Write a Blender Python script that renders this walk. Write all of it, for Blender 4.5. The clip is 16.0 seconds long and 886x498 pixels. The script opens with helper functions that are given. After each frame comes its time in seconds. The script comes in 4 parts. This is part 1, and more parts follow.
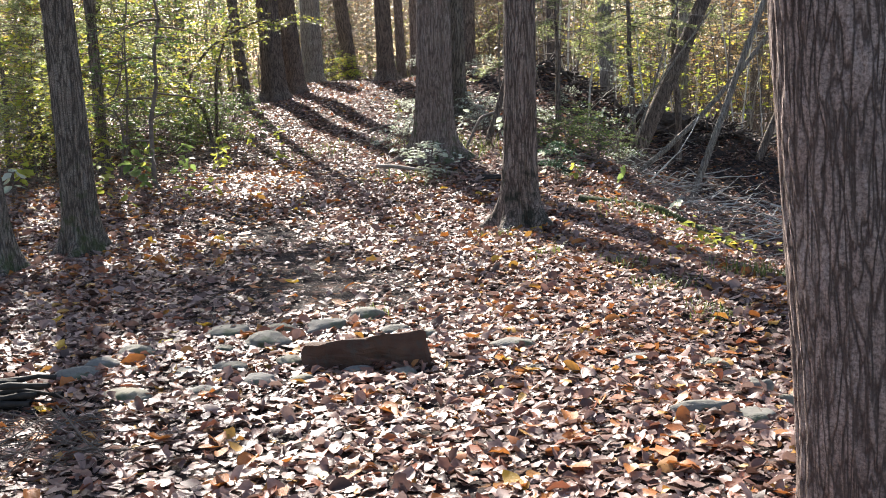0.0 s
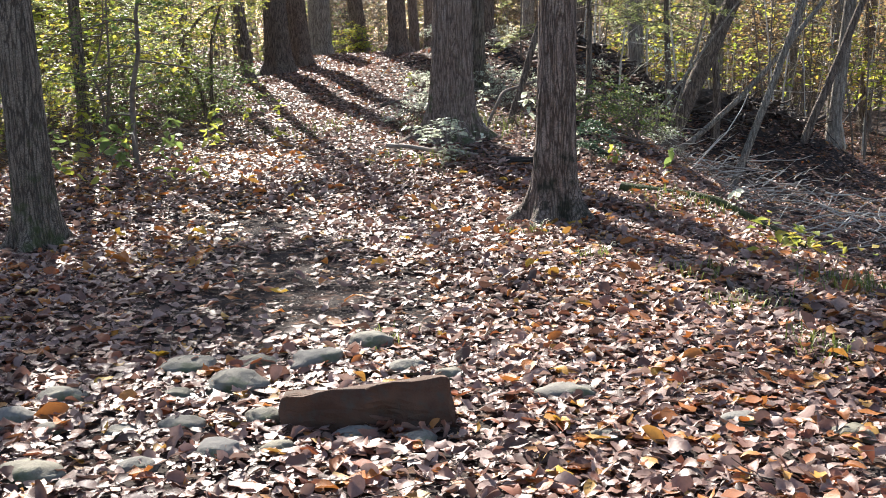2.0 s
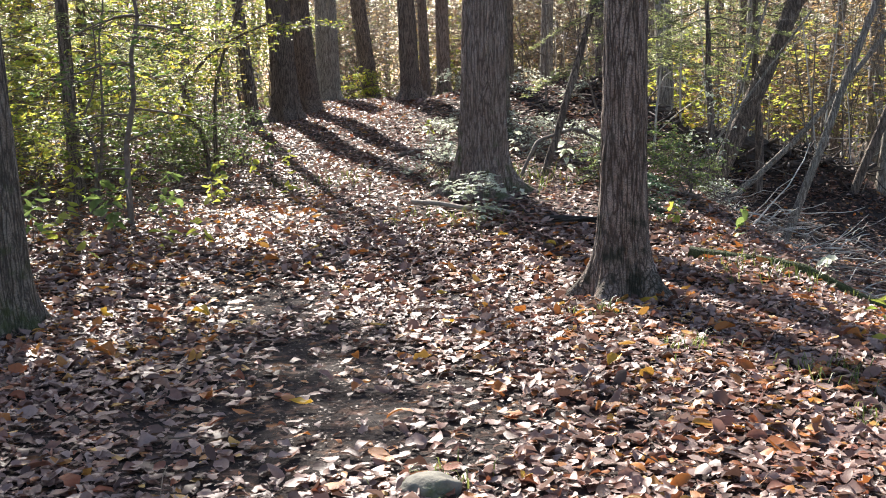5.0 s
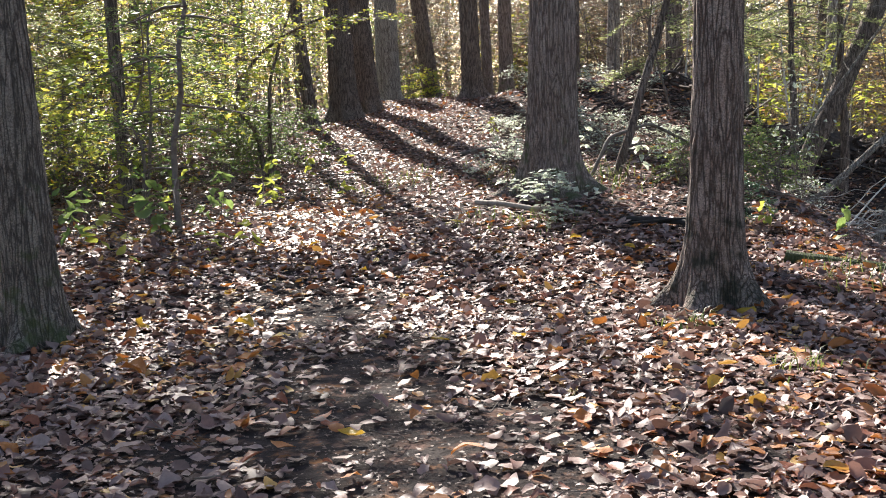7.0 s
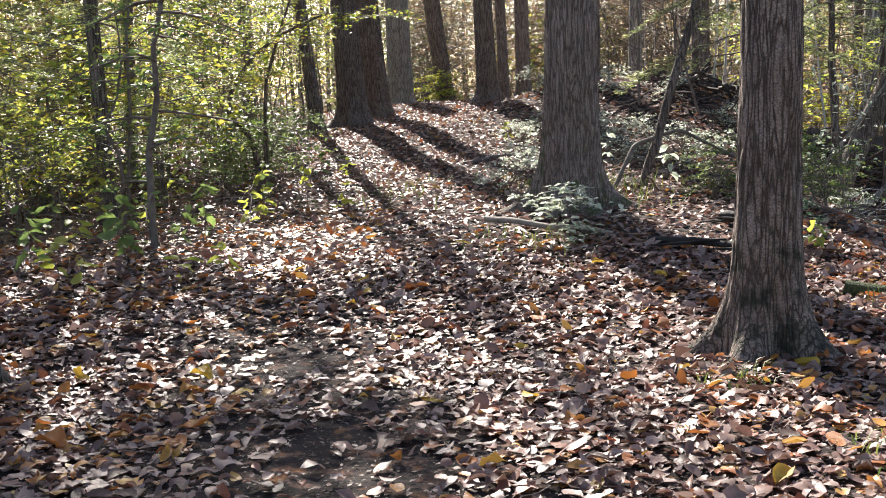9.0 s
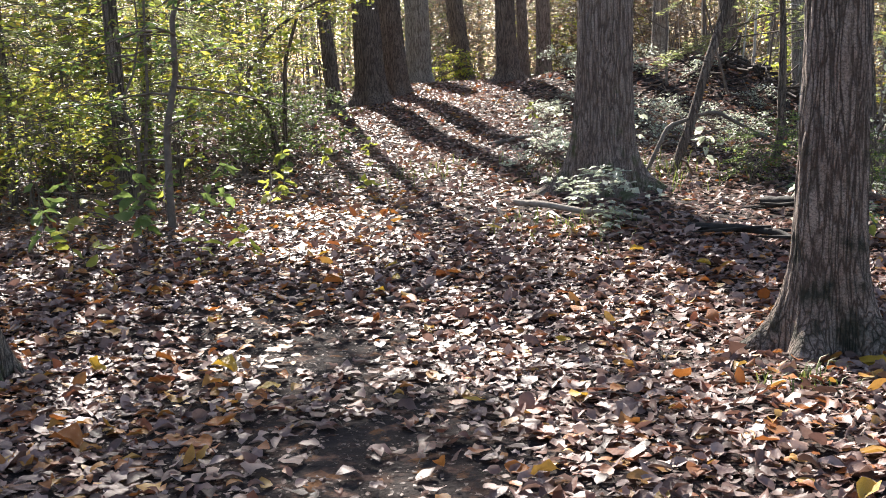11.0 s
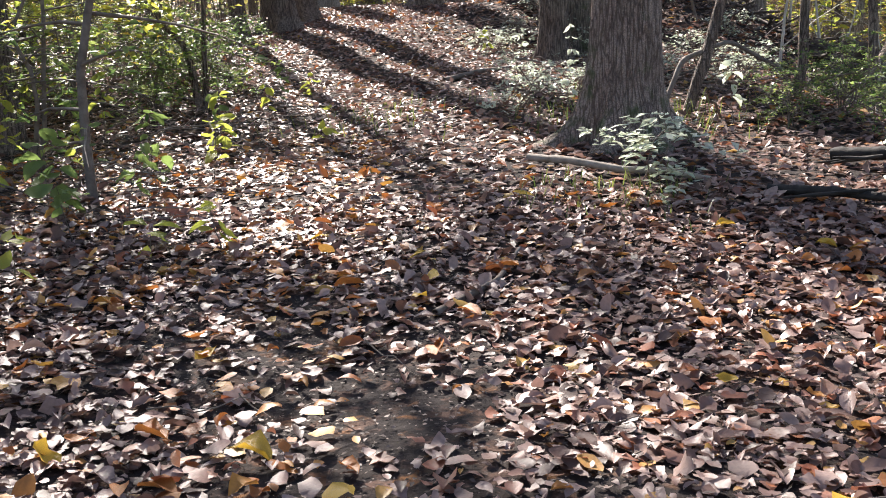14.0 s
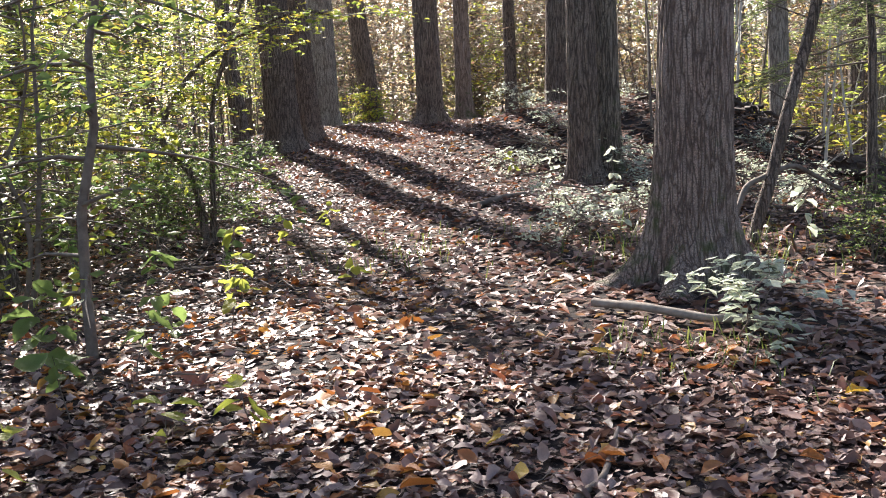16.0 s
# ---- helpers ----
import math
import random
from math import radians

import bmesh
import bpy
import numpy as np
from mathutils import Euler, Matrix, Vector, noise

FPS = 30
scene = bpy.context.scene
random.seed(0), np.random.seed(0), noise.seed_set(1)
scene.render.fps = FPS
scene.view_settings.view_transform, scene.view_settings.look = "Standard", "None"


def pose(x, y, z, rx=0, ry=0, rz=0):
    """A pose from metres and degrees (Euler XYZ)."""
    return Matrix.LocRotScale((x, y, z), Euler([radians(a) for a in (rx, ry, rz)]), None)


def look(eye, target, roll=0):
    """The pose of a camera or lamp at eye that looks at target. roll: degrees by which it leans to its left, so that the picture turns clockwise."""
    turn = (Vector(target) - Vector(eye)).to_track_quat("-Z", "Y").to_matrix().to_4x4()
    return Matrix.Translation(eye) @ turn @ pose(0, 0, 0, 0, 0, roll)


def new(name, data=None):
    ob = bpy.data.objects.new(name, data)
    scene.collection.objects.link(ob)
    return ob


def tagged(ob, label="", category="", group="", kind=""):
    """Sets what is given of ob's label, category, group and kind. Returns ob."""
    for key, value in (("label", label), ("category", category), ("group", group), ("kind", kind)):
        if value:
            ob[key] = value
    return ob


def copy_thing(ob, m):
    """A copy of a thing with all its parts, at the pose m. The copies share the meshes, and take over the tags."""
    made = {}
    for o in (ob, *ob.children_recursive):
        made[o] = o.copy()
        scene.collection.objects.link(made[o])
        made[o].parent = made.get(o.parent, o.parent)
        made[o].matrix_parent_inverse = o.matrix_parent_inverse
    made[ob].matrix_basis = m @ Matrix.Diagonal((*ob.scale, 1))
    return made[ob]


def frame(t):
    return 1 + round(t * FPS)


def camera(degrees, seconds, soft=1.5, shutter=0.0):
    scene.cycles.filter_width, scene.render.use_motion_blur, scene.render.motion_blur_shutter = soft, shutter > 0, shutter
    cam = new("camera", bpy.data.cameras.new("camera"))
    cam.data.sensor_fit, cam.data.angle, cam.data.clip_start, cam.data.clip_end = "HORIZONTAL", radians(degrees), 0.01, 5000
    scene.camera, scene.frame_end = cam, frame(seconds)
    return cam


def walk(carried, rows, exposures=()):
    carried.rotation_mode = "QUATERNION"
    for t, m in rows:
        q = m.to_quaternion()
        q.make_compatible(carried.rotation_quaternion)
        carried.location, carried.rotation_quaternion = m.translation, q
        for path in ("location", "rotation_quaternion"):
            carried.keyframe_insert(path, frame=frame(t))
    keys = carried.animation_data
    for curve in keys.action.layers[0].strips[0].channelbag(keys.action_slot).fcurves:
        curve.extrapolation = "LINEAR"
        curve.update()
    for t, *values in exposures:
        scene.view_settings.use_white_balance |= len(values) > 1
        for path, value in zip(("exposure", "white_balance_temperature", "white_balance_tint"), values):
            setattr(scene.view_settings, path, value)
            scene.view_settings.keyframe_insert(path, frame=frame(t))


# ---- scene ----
cam = camera(43.2, 16.0, soft=1.0)
# seconds, eye, a point two metres ahead, lean
PATH = [
    (0, (0.011, -0.001, 1.453), (0.007, 1.971, 1.119), -2.0),
    (0.5, (-0.003, 0.356, 1.419), (-0.008, 2.326, 1.072), -2.0),
    (1, (-0.048, 0.773, 1.365), (-0.061, 2.74, 1.003), -1.9),
    (1.5, (-0.095, 1.2, 1.341), (-0.11, 3.165, 0.971), -1.8),
    (2, (-0.074, 1.678, 1.331), (-0.097, 3.643, 0.958), -1.5),
    (2.5, (-0.159, 2.082, 1.322), (-0.191, 4.051, 0.974), -1.4),
    (3, (-0.225, 2.418, 1.313), (-0.266, 4.388, 0.971), -1.5),
    (3.5, (-0.222, 2.753, 1.319), (-0.26, 4.727, 1.0), -1.7),
    (4, (-0.323, 2.979, 1.327), (-0.344, 4.955, 1.017), -1.7),
    (6.5, (-0.435, 3.563, 1.289), (-0.522, 5.542, 1.012), -2.0),
    (7, (-0.46, 3.94, 1.216), (-0.593, 5.915, 0.93), -2.2),
    (7.5, (-0.429, 4.332, 1.24), (-0.601, 6.305, 0.959), -2.4),
    (8, (-0.298, 4.686, 1.223), (-0.499, 6.658, 0.956), -2.5),
    (8.5, (-0.314, 4.979, 1.215), (-0.507, 6.951, 0.942), -2.5),
    (9, (-0.415, 5.114, 1.22), (-0.582, 7.088, 0.939), -2.4),
    (11.5, (-0.7, 5.632, 1.201), (-0.891, 7.595, 0.87), -1.9),
    (12, (-0.929, 5.899, 1.217), (-1.079, 7.861, 0.859), -1.6),
    (12.5, (-1.096, 6.272, 1.163), (-1.204, 8.229, 0.764), -1.6),
    (13, (-1.276, 6.618, 1.244), (-1.326, 8.571, 0.813), -1.7),
    (13.5, (-1.453, 6.931, 1.243), (-1.457, 8.88, 0.794), -1.9),
    (14, (-1.587, 7.294, 1.215), (-1.553, 9.242, 0.765), -1.9),
    (14.5, (-1.652, 7.701, 1.19), (-1.594, 9.653, 0.759), -1.9),
    (15, (-1.824, 8.003, 1.173), (-1.745, 9.963, 0.784), -1.9),
    (15.5, (-1.928, 8.195, 1.204), (-1.852, 10.167, 0.88), -2.2),
    (16, (-1.928, 8.317, 1.299), (-1.869, 10.299, 1.042), -2.5),
]
walk(cam, [(t, look(eye, ahead, roll)) for t, eye, ahead, roll in PATH], ((0, 1.62, 6550, 12), (9, 1.58, 6550, 12), (13, 1.68, 6500, 13), (16, 1.76, 6500, 14)))

# ---- light: low sun ahead of the walker, beyond the trees ----
SUN_AZ, SUN_EL = -18.0, 34.0          # degrees from straight ahead (+y) towards +x, and above the horizon
world = bpy.data.worlds.new("sky")
scene.world = world
world.use_nodes = True
sky = world.node_tree.nodes.new("ShaderNodeTexSky")
sky.sky_type, sky.sun_disc = "NISHITA", False
sky.sun_elevation, sky.sun_rotation = radians(SUN_EL), radians(SUN_AZ)
sky.air_density, sky.dust_density = 1.0, 1.5
back = world.node_tree.nodes["Background"]
back.inputs["Strength"].default_value = 0.078
world.node_tree.links.new(sky.outputs["Color"], back.inputs["Color"])
sun = new("sun", bpy.data.lights.new("sun", "SUN"))
sun.data.energy, sun.data.angle, sun.data.color = 5.0, radians(0.5), (1.0, 0.95, 0.86)
sun_from = Vector((math.sin(radians(SUN_AZ)) * math.cos(radians(SUN_EL)), math.cos(radians(SUN_AZ)) * math.cos(radians(SUN_EL)), math.sin(radians(SUN_EL))))
sun.matrix_world = look(sun_from * 60, (0, 0, 0))


# ---- materials ----
class Nodes:
    """A material under construction, with short ways to add nodes and links."""

    def __init__(self, name):
        self.mat = bpy.data.materials.new(name)
        self.mat.use_nodes = True
        self.tree = self.mat.node_tree
        self.bsdf = self.tree.nodes["Principled BSDF"]
        self.out = self.tree.nodes["Material Output"]

    def add(self, kind, values=None, **props):
        n = self.tree.nodes.new(kind)
        for k, v in (values or {}).items():
            n.inputs[k].default_value = v
        if kind == "ShaderNodeTexNoise":
            n.noise_dimensions = "3D"
        return n

    def link(self, a, b):
        self.tree.links.new(a, b)

    def coords(self, scale=(1, 1, 1)):
        g = self.add("ShaderNodeTexCoord")
        m = self.add("ShaderNodeMapping")
        m.inputs["Scale"].default_value = scale
        self.link(g.outputs["Object"], m.inputs["Vector"])
        return m.outputs["Vector"]

    def noise(self, vec, scale, detail=4.0, rough=0.6):
        n = self.add("ShaderNodeTexNoise", {"Scale": scale, "Detail": detail, "Roughness": rough})
        self.link(vec, n.inputs["Vector"])
        return n.outputs["Fac"]

    def ramp(self, fac, stops, smooth=True):
        r = self.add("ShaderNodeValToRGB")
        r.color_ramp.interpolation = "LINEAR" if smooth else "CONSTANT"
        e = r.color_ramp.elements
        while len(e) < len(stops):
            e.new(0.5)
        for item, (p, c) in zip(e, stops):
            item.position = p
            item.color = (*c, 1)
        self.link(fac, r.inputs["Fac"])
        return r.outputs["Color"]

    def mix(self, fac, a, b, mode="MIX"):
        m = self.add("ShaderNodeMix")
        m.data_type, m.blend_type = "RGBA", mode
        for sock, v in ((m.inputs[0], fac), (m.inputs[6], a), (m.inputs[7], b)):
            if isinstance(v, (int, float)):
                sock.default_value = v
            elif isinstance(v, tuple):
                sock.default_value = (*v, 1)
            else:
                self.link(v, sock)
        return m.outputs[2]

    def bump(self, height, strength=0.5, distance=0.02):
        b = self.add("ShaderNodeBump", {"Strength": strength, "Distance": distance})
        self.link(height, b.inputs["Height"])
        self.link(b.outputs["Normal"], self.bsdf.inputs["Normal"])
        return b.outputs["Normal"]

    def done(self, colour, rough=0.8, spec=0.3):
        if isinstance(colour, tuple):
            self.bsdf.inputs["Base Color"].default_value = (*colour, 1)
        else:
            self.link(colour, self.bsdf.inputs["Base Color"])
        self.bsdf.inputs["Roughness"].default_value = rough
        self.bsdf.inputs["Specular IOR Level"].default_value = spec
        return self.mat


def bark_material(name, dark, mid, light, moss=0.0, scale=1.0, moss_tone=(0.075, 0.092, 0.035), squash=0.10):
    n = Nodes(name)
    tall = n.coords((1, 1, squash))
    plain = n.coords()
    warp = n.add("ShaderNodeTexNoise", {"Scale": 11.0 * scale, "Detail": 4.0})
    n.link(tall, warp.inputs["Vector"])
    off = n.add("ShaderNodeVectorMath")
    off.operation = "MULTIPLY_ADD"
    n.link(warp.outputs["Color"], off.inputs[0])
    off.inputs[1].default_value = (0.13, 0.13, 0.13)
    n.link(tall, off.inputs[2])
    cracks = n.add("ShaderNodeTexVoronoi", {"Scale": 31.0 * scale})
    cracks.feature = "DISTANCE_TO_EDGE"
    n.link(off.outputs[0], cracks.inputs["Vector"])
    fine = n.add("ShaderNodeTexVoronoi", {"Scale": 85.0 * scale})
    fine.feature = "DISTANCE_TO_EDGE"
    n.link(off.outputs[0], fine.inputs["Vector"])
    patchy = n.noise(plain, 7, 3)
    ridge = n.ramp(n.mix(0.5, cracks.outputs["Distance"], n.mix(patchy, (0, 0, 0), cracks.outputs["Distance"])), [(0.01, (0, 0, 0)), (0.12, (1, 1, 1))])
    flake = n.ramp(fine.outputs["Distance"], [(0.0, (0.62, 0.62, 0.62)), (0.2, (1, 1, 1))])
    grain = n.noise(plain, 95 * scale, 6, 0.7)
    big = n.noise(plain, 3.0, 4)
    tone = n.mix(n.ramp(big, [(0.35, (0, 0, 0)), (0.65, (1, 1, 1))]), mid, light)
    tone = n.mix(n.ramp(grain, [(0.38, (0.75, 0.75, 0.75)), (0.6, (0, 0, 0))]), tone, dark)
    plates = n.add("ShaderNodeTexVoronoi", {"Scale": 31.0 * scale})
    n.link(off.outputs[0], plates.inputs["Vector"])
    shade = n.add("ShaderNodeSeparateColor")
    n.link(plates.outputs["Color"], shade.inputs[0])
    tone = n.mix(n.ramp(shade.outputs[0], [(0.0, (0.55, 0.55, 0.55)), (0.6, (0, 0, 0))]), tone, n.mix(0.2, tone, dark))
    tone = n.mix(flake, n.mix(0.6, tone, dark), tone)
    tone = n.mix(ridge, n.mix(0.12, dark, tone), tone)
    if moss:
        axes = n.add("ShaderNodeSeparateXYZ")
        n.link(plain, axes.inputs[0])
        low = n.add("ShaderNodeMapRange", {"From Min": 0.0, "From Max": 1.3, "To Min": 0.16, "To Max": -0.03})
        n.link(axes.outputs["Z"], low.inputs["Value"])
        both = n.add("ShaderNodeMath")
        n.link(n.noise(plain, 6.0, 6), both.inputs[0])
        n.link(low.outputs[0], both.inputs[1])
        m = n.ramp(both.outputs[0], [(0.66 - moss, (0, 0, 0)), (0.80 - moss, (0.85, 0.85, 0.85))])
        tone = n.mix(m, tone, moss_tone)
    n.bump(n.mix(0.4, n.mix(0.3, ridge, flake), grain), 1.0, 0.024)
    return n.done(tone, 0.85, 0.25)


def leaf_material(name, stops, through_light=0.45, rough=0.45, spec=0.4, vein=True):
    """Thin leaves: each one its own tone, part of the light passing through."""
    n = Nodes(name)
    geo = n.add("ShaderNodeNewGeometry")
    col = n.ramp(geo.outputs["Random Per Island"], stops)
    spots = n.noise(n.coords(), 55, 4)
    col = n.mix(n.ramp(spots, [(0.42, (0, 0, 0)), (0.75, (0.55, 0.55, 0.55))]), col, n.mix(0.6, col, (0.05, 0.03, 0.02)))
    n.bump(n.noise(n.coords(), 120, 3), 0.35, 0.004)
    n.done(col, rough, spec)
    tr = n.add("ShaderNodeBsdfTranslucent")
    n.link(col, tr.inputs["Color"])
    mix = n.add("ShaderNodeMixShader", {"Fac": through_light})
    n.link(n.bsdf.outputs[0], mix.inputs[1])
    n.link(tr.outputs[0], mix.inputs[2])
    n.link(mix.outputs[0], n.out.inputs["Surface"])
    return n.mat


def wood_material(name, a, b, scale=1.0, rough=0.8):
    n = Nodes(name)
    v = n.coords()
    f = n.noise(v, 14 * scale, 6)
    g = n.noise(v, 90 * scale, 3)
    n.bump(g, 0.5, 0.006)
    return n.done(n.mix(n.ramp(f, [(0.3, (0, 0, 0)), (0.7, (1, 1, 1))]), a, b), rough, 0.25)


def stone_material(name, a, b, moss=0.0):
    n = Nodes(name)
    v = n.coords()
    col = n.mix(n.ramp(n.noise(v, 7, 6), [(0.3, (0, 0, 0)), (0.7, (1, 1, 1))]), a, b)
    col = n.mix(n.ramp(n.noise(v, 22, 5), [(0.5, (0, 0, 0)), (0.7, (0.7, 0.7, 0.7))]), col, (0.07, 0.065, 0.055))
    if moss:
        info = n.add("ShaderNodeObjectInfo")
        col = n.mix(n.ramp(info.outputs["Random"], [(0, (0, 0, 0)), (1, (0.5, 0.5, 0.5))]), col, (0.16, 0.16, 0.18))
        col = n.mix(n.ramp(n.noise(v, 4, 5), [(0.6 - moss, (0, 0, 0)), (0.75 - moss, (1, 1, 1))]), col, (0.09, 0.11, 0.05))
    n.bump(n.mix(0.5, n.noise(v, 30, 5), n.noise(v, 120, 3)), 0.6, 0.01)
    return n.done(col, 0.85, 0.2)


def ground_material():
    n = Nodes("leaf_mould_soil")
    v = n.coords()
    soil = n.mix(n.noise(v, 3, 6), (0.022, 0.017, 0.016), (0.05, 0.04, 0.036))
    cells = n.add("ShaderNodeTexVoronoi", {"Scale": 15.0, "Randomness": 1.0})
    n.link(v, cells.inputs["Vector"])
    tone = n.add("ShaderNodeSeparateColor")
    n.link(cells.outputs["Color"], tone.inputs[0])
    leafy = n.ramp(tone.outputs[0], [(0.0, (0.06, 0.035, 0.025)), (0.4, (0.13, 0.08, 0.06)), (0.75, (0.2, 0.12, 0.09)), (1.0, (0.26, 0.12, 0.045))])
    cover = n.ramp(n.noise(v, 9, 4), [(0.5, (0, 0, 0)), (0.62, (0.8, 0.8, 0.8))])
    col = n.mix(cover, soil, leafy)
    n.bump(n.mix(0.5, n.noise(v, 40, 6), cells.outputs["Distance"]), 0.8, 0.03)
    return n.done(col, 0.92, 0.1)


BARK_NEAR = bark_material("furrowed_brown_bark", (0.10, 0.072, 0.058), (0.38, 0.285, 0.235), (0.53, 0.43, 0.365), moss=0.02)
BARK_BIG = bark_material("deeply_plated_brown_bark", (0.085, 0.058, 0.048), (0.46, 0.33, 0.28), (0.62, 0.48, 0.42), moss=0.0, scale=1.05, squash=0.13)
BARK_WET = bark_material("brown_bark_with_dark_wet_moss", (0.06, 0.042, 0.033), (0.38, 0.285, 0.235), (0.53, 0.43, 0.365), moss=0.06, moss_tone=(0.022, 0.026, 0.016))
BARK_MOSS = bark_material("mossy_grey_bark", (0.055, 0.045, 0.037), (0.32, 0.26, 0.21), (0.44, 0.37, 0.30), moss=0.03)
BARK_FAR = bark_material("dark_forest_bark", (0.055, 0.042, 0.035), (0.29, 0.215, 0.175), (0.41, 0.33, 0.27))
BARK_PALE = bark_material("pale_grey_bark", (0.11, 0.09, 0.075), (0.48, 0.42, 0.355), (0.62, 0.56, 0.48))
BARK_GREEN = bark_material("green_mossy_bark", (0.04, 0.04, 0.02), (0.13, 0.12, 0.075), (0.2, 0.19, 0.11), moss=0.22)
TWIG = wood_material("grey_brown_twig", (0.10, 0.075, 0.06), (0.22, 0.18, 0.15))
TWIG_PALE = wood_material("bleached_dead_wood", (0.45, 0.41, 0.36), (0.62, 0.58, 0.52))
ROT = wood_material("rotten_dark_wood", (0.014, 0.012, 0.011), (0.05, 0.042, 0.036))
SOIL_DARK = wood_material("dark_root_soil", (0.035, 0.028, 0.024), (0.12, 0.09, 0.075), 0.6)
STONE = stone_material("grey_green_fieldstone", (0.13, 0.12, 0.09), (0.30, 0.28, 0.215), 0.07)
SANDSTONE = stone_material("brown_sandstone", (0.06, 0.032, 0.022), (0.12, 0.068, 0.046))
GROUND = ground_material()
LITTER = leaf_material("fallen_brown_leaves", [(0.0, (0.065, 0.036, 0.029)), (0.25, (0.19, 0.105, 0.082)), (0.5, (0.40, 0.28, 0.24)), (0.72, (0.27, 0.165, 0.14)),
                                               (0.85, (0.25, 0.115, 0.08)), (0.92, (0.32, 0.095, 0.04)), (0.96, (0.44, 0.18, 0.05)), (1.0, (0.5, 0.30, 0.07))], 0.25, 0.48, 0.42)
CRUMB = leaf_material("dark_leaf_crumbs", [(0, (0.05, 0.035, 0.028)), (0.7, (0.15, 0.10, 0.08)), (1, (0.3, 0.22, 0.18))], 0.1, 0.6, 0.3)
ORANGE = leaf_material("orange_fallen_leaves", [(0, (0.34, 0.11, 0.035)), (0.6, (0.47, 0.17, 0.04)), (1, (0.55, 0.30, 0.06))], 0.3, 0.5, 0.35)
YELLOW_LEAF = leaf_material("yellow_fallen_leaf", [(0, (0.62, 0.42, 0.05)), (1, (0.66, 0.38, 0.04))], 0.35, 0.45, 0.4)
GREEN = leaf_material("yellow_green_leaves", [(0, (0.17, 0.24, 0.05)), (0.45, (0.34, 0.40, 0.07)), (0.8, (0.52, 0.50, 0.09)), (1, (0.6, 0.42, 0.07))], 0.6)
LIME = leaf_material("bright_lime_leaves", [(0, (0.30, 0.40, 0.07)), (0.5, (0.48, 0.52, 0.09)), (0.85, (0.62, 0.56, 0.1)), (1, (0.6, 0.4, 0.07))], 0.68)
DEEP = leaf_material("deep_green_leaves", [(0, (0.09, 0.16, 0.05)), (0.6, (0.2, 0.28, 0.08)), (1, (0.34, 0.38, 0.1))], 0.6)
# Green leaves made pale: the sunlight on them is put into the colour.
SUNLIT_PALE = leaf_material("green_leaves_painted_sunlit", [(0, (0.5, 0.57, 0.40)), (1, (0.76, 0.79, 0.64))], 0.5, 0.28, 0.8)
HEMLOCK = leaf_material("feathery_hemlock_needles", [(0, (0.18, 0.26, 0.08)), (0.5, (0.40, 0.46, 0.16)), (1, (0.62, 0.62, 0.30))], 0.6, 0.38, 0.6)
FAR_GREEN = leaf_material("dull_far_green_leaves", [(0, (0.13, 0.16, 0.06)), (0.7, (0.28, 0.29, 0.09)), (1, (0.42, 0.36, 0.11))], 0.42)
GOLD = leaf_material("golden_autumn_leaves", [(0, (0.42, 0.22, 0.09)), (0.3, (0.5, 0.34, 0.14)), (0.65, (0.56, 0.40, 0.19)), (1, (0.46, 0.38, 0.19))], 0.5)
FAR_LEAF = leaf_material("tan_far_leaves", [(0, (0.34, 0.18, 0.11)), (0.3, (0.32, 0.23, 0.155)), (0.7, (0.31, 0.26, 0.185)), (1, (0.24, 0.24, 0.15))], 0.36)
NEEDLE = leaf_material("blue_green_needles", [(0, (0.035, 0.085, 0.05)), (1, (0.10, 0.17, 0.09))], 0.35)
GRASS = leaf_material("green_grass", [(0, (0.08, 0.13, 0.03)), (1, (0.25, 0.28, 0.07))], 0.4)


# ---- mesh tools ----
rng = np.random.default_rng(7)


def smooth(a, b, x):
    u = np.clip((x - a) / (b - a), 0, 1)
    return u * u * (3 - 2 * u)


def lattice(ix, iy, seed):
    v = np.sin(ix * 127.1 + iy * 311.7 + seed * 74.7) * 43758.5453
    return v - np.floor(v)


def vnoise(x, y, seed=0):
    """Smooth value noise from 0 to 1."""
    ix, iy = np.floor(x), np.floor(y)
    fx, fy = x - ix, y - iy
    fx, fy = fx * fx * (3 - 2 * fx), fy * fy * (3 - 2 * fy)
    a, b = lattice(ix, iy, seed), lattice(ix + 1, iy, seed)
    c, d = lattice(ix, iy + 1, seed), lattice(ix + 1, iy + 1, seed)
    return (a * (1 - fx) + b * fx) * (1 - fy) + (c * (1 - fx) + d * fx) * fy


PATH_Y = (-40, 0, 4, 11, 14.5, 20, 24, 28, 30.5, 33, 42, 60, 120)
PATH_Z = (0.3, 0, -0.2, -0.22, 0.03, 0.33, 0.53, 0.73, 0.94, 0.97, 0.1, -1.5, -2.5)


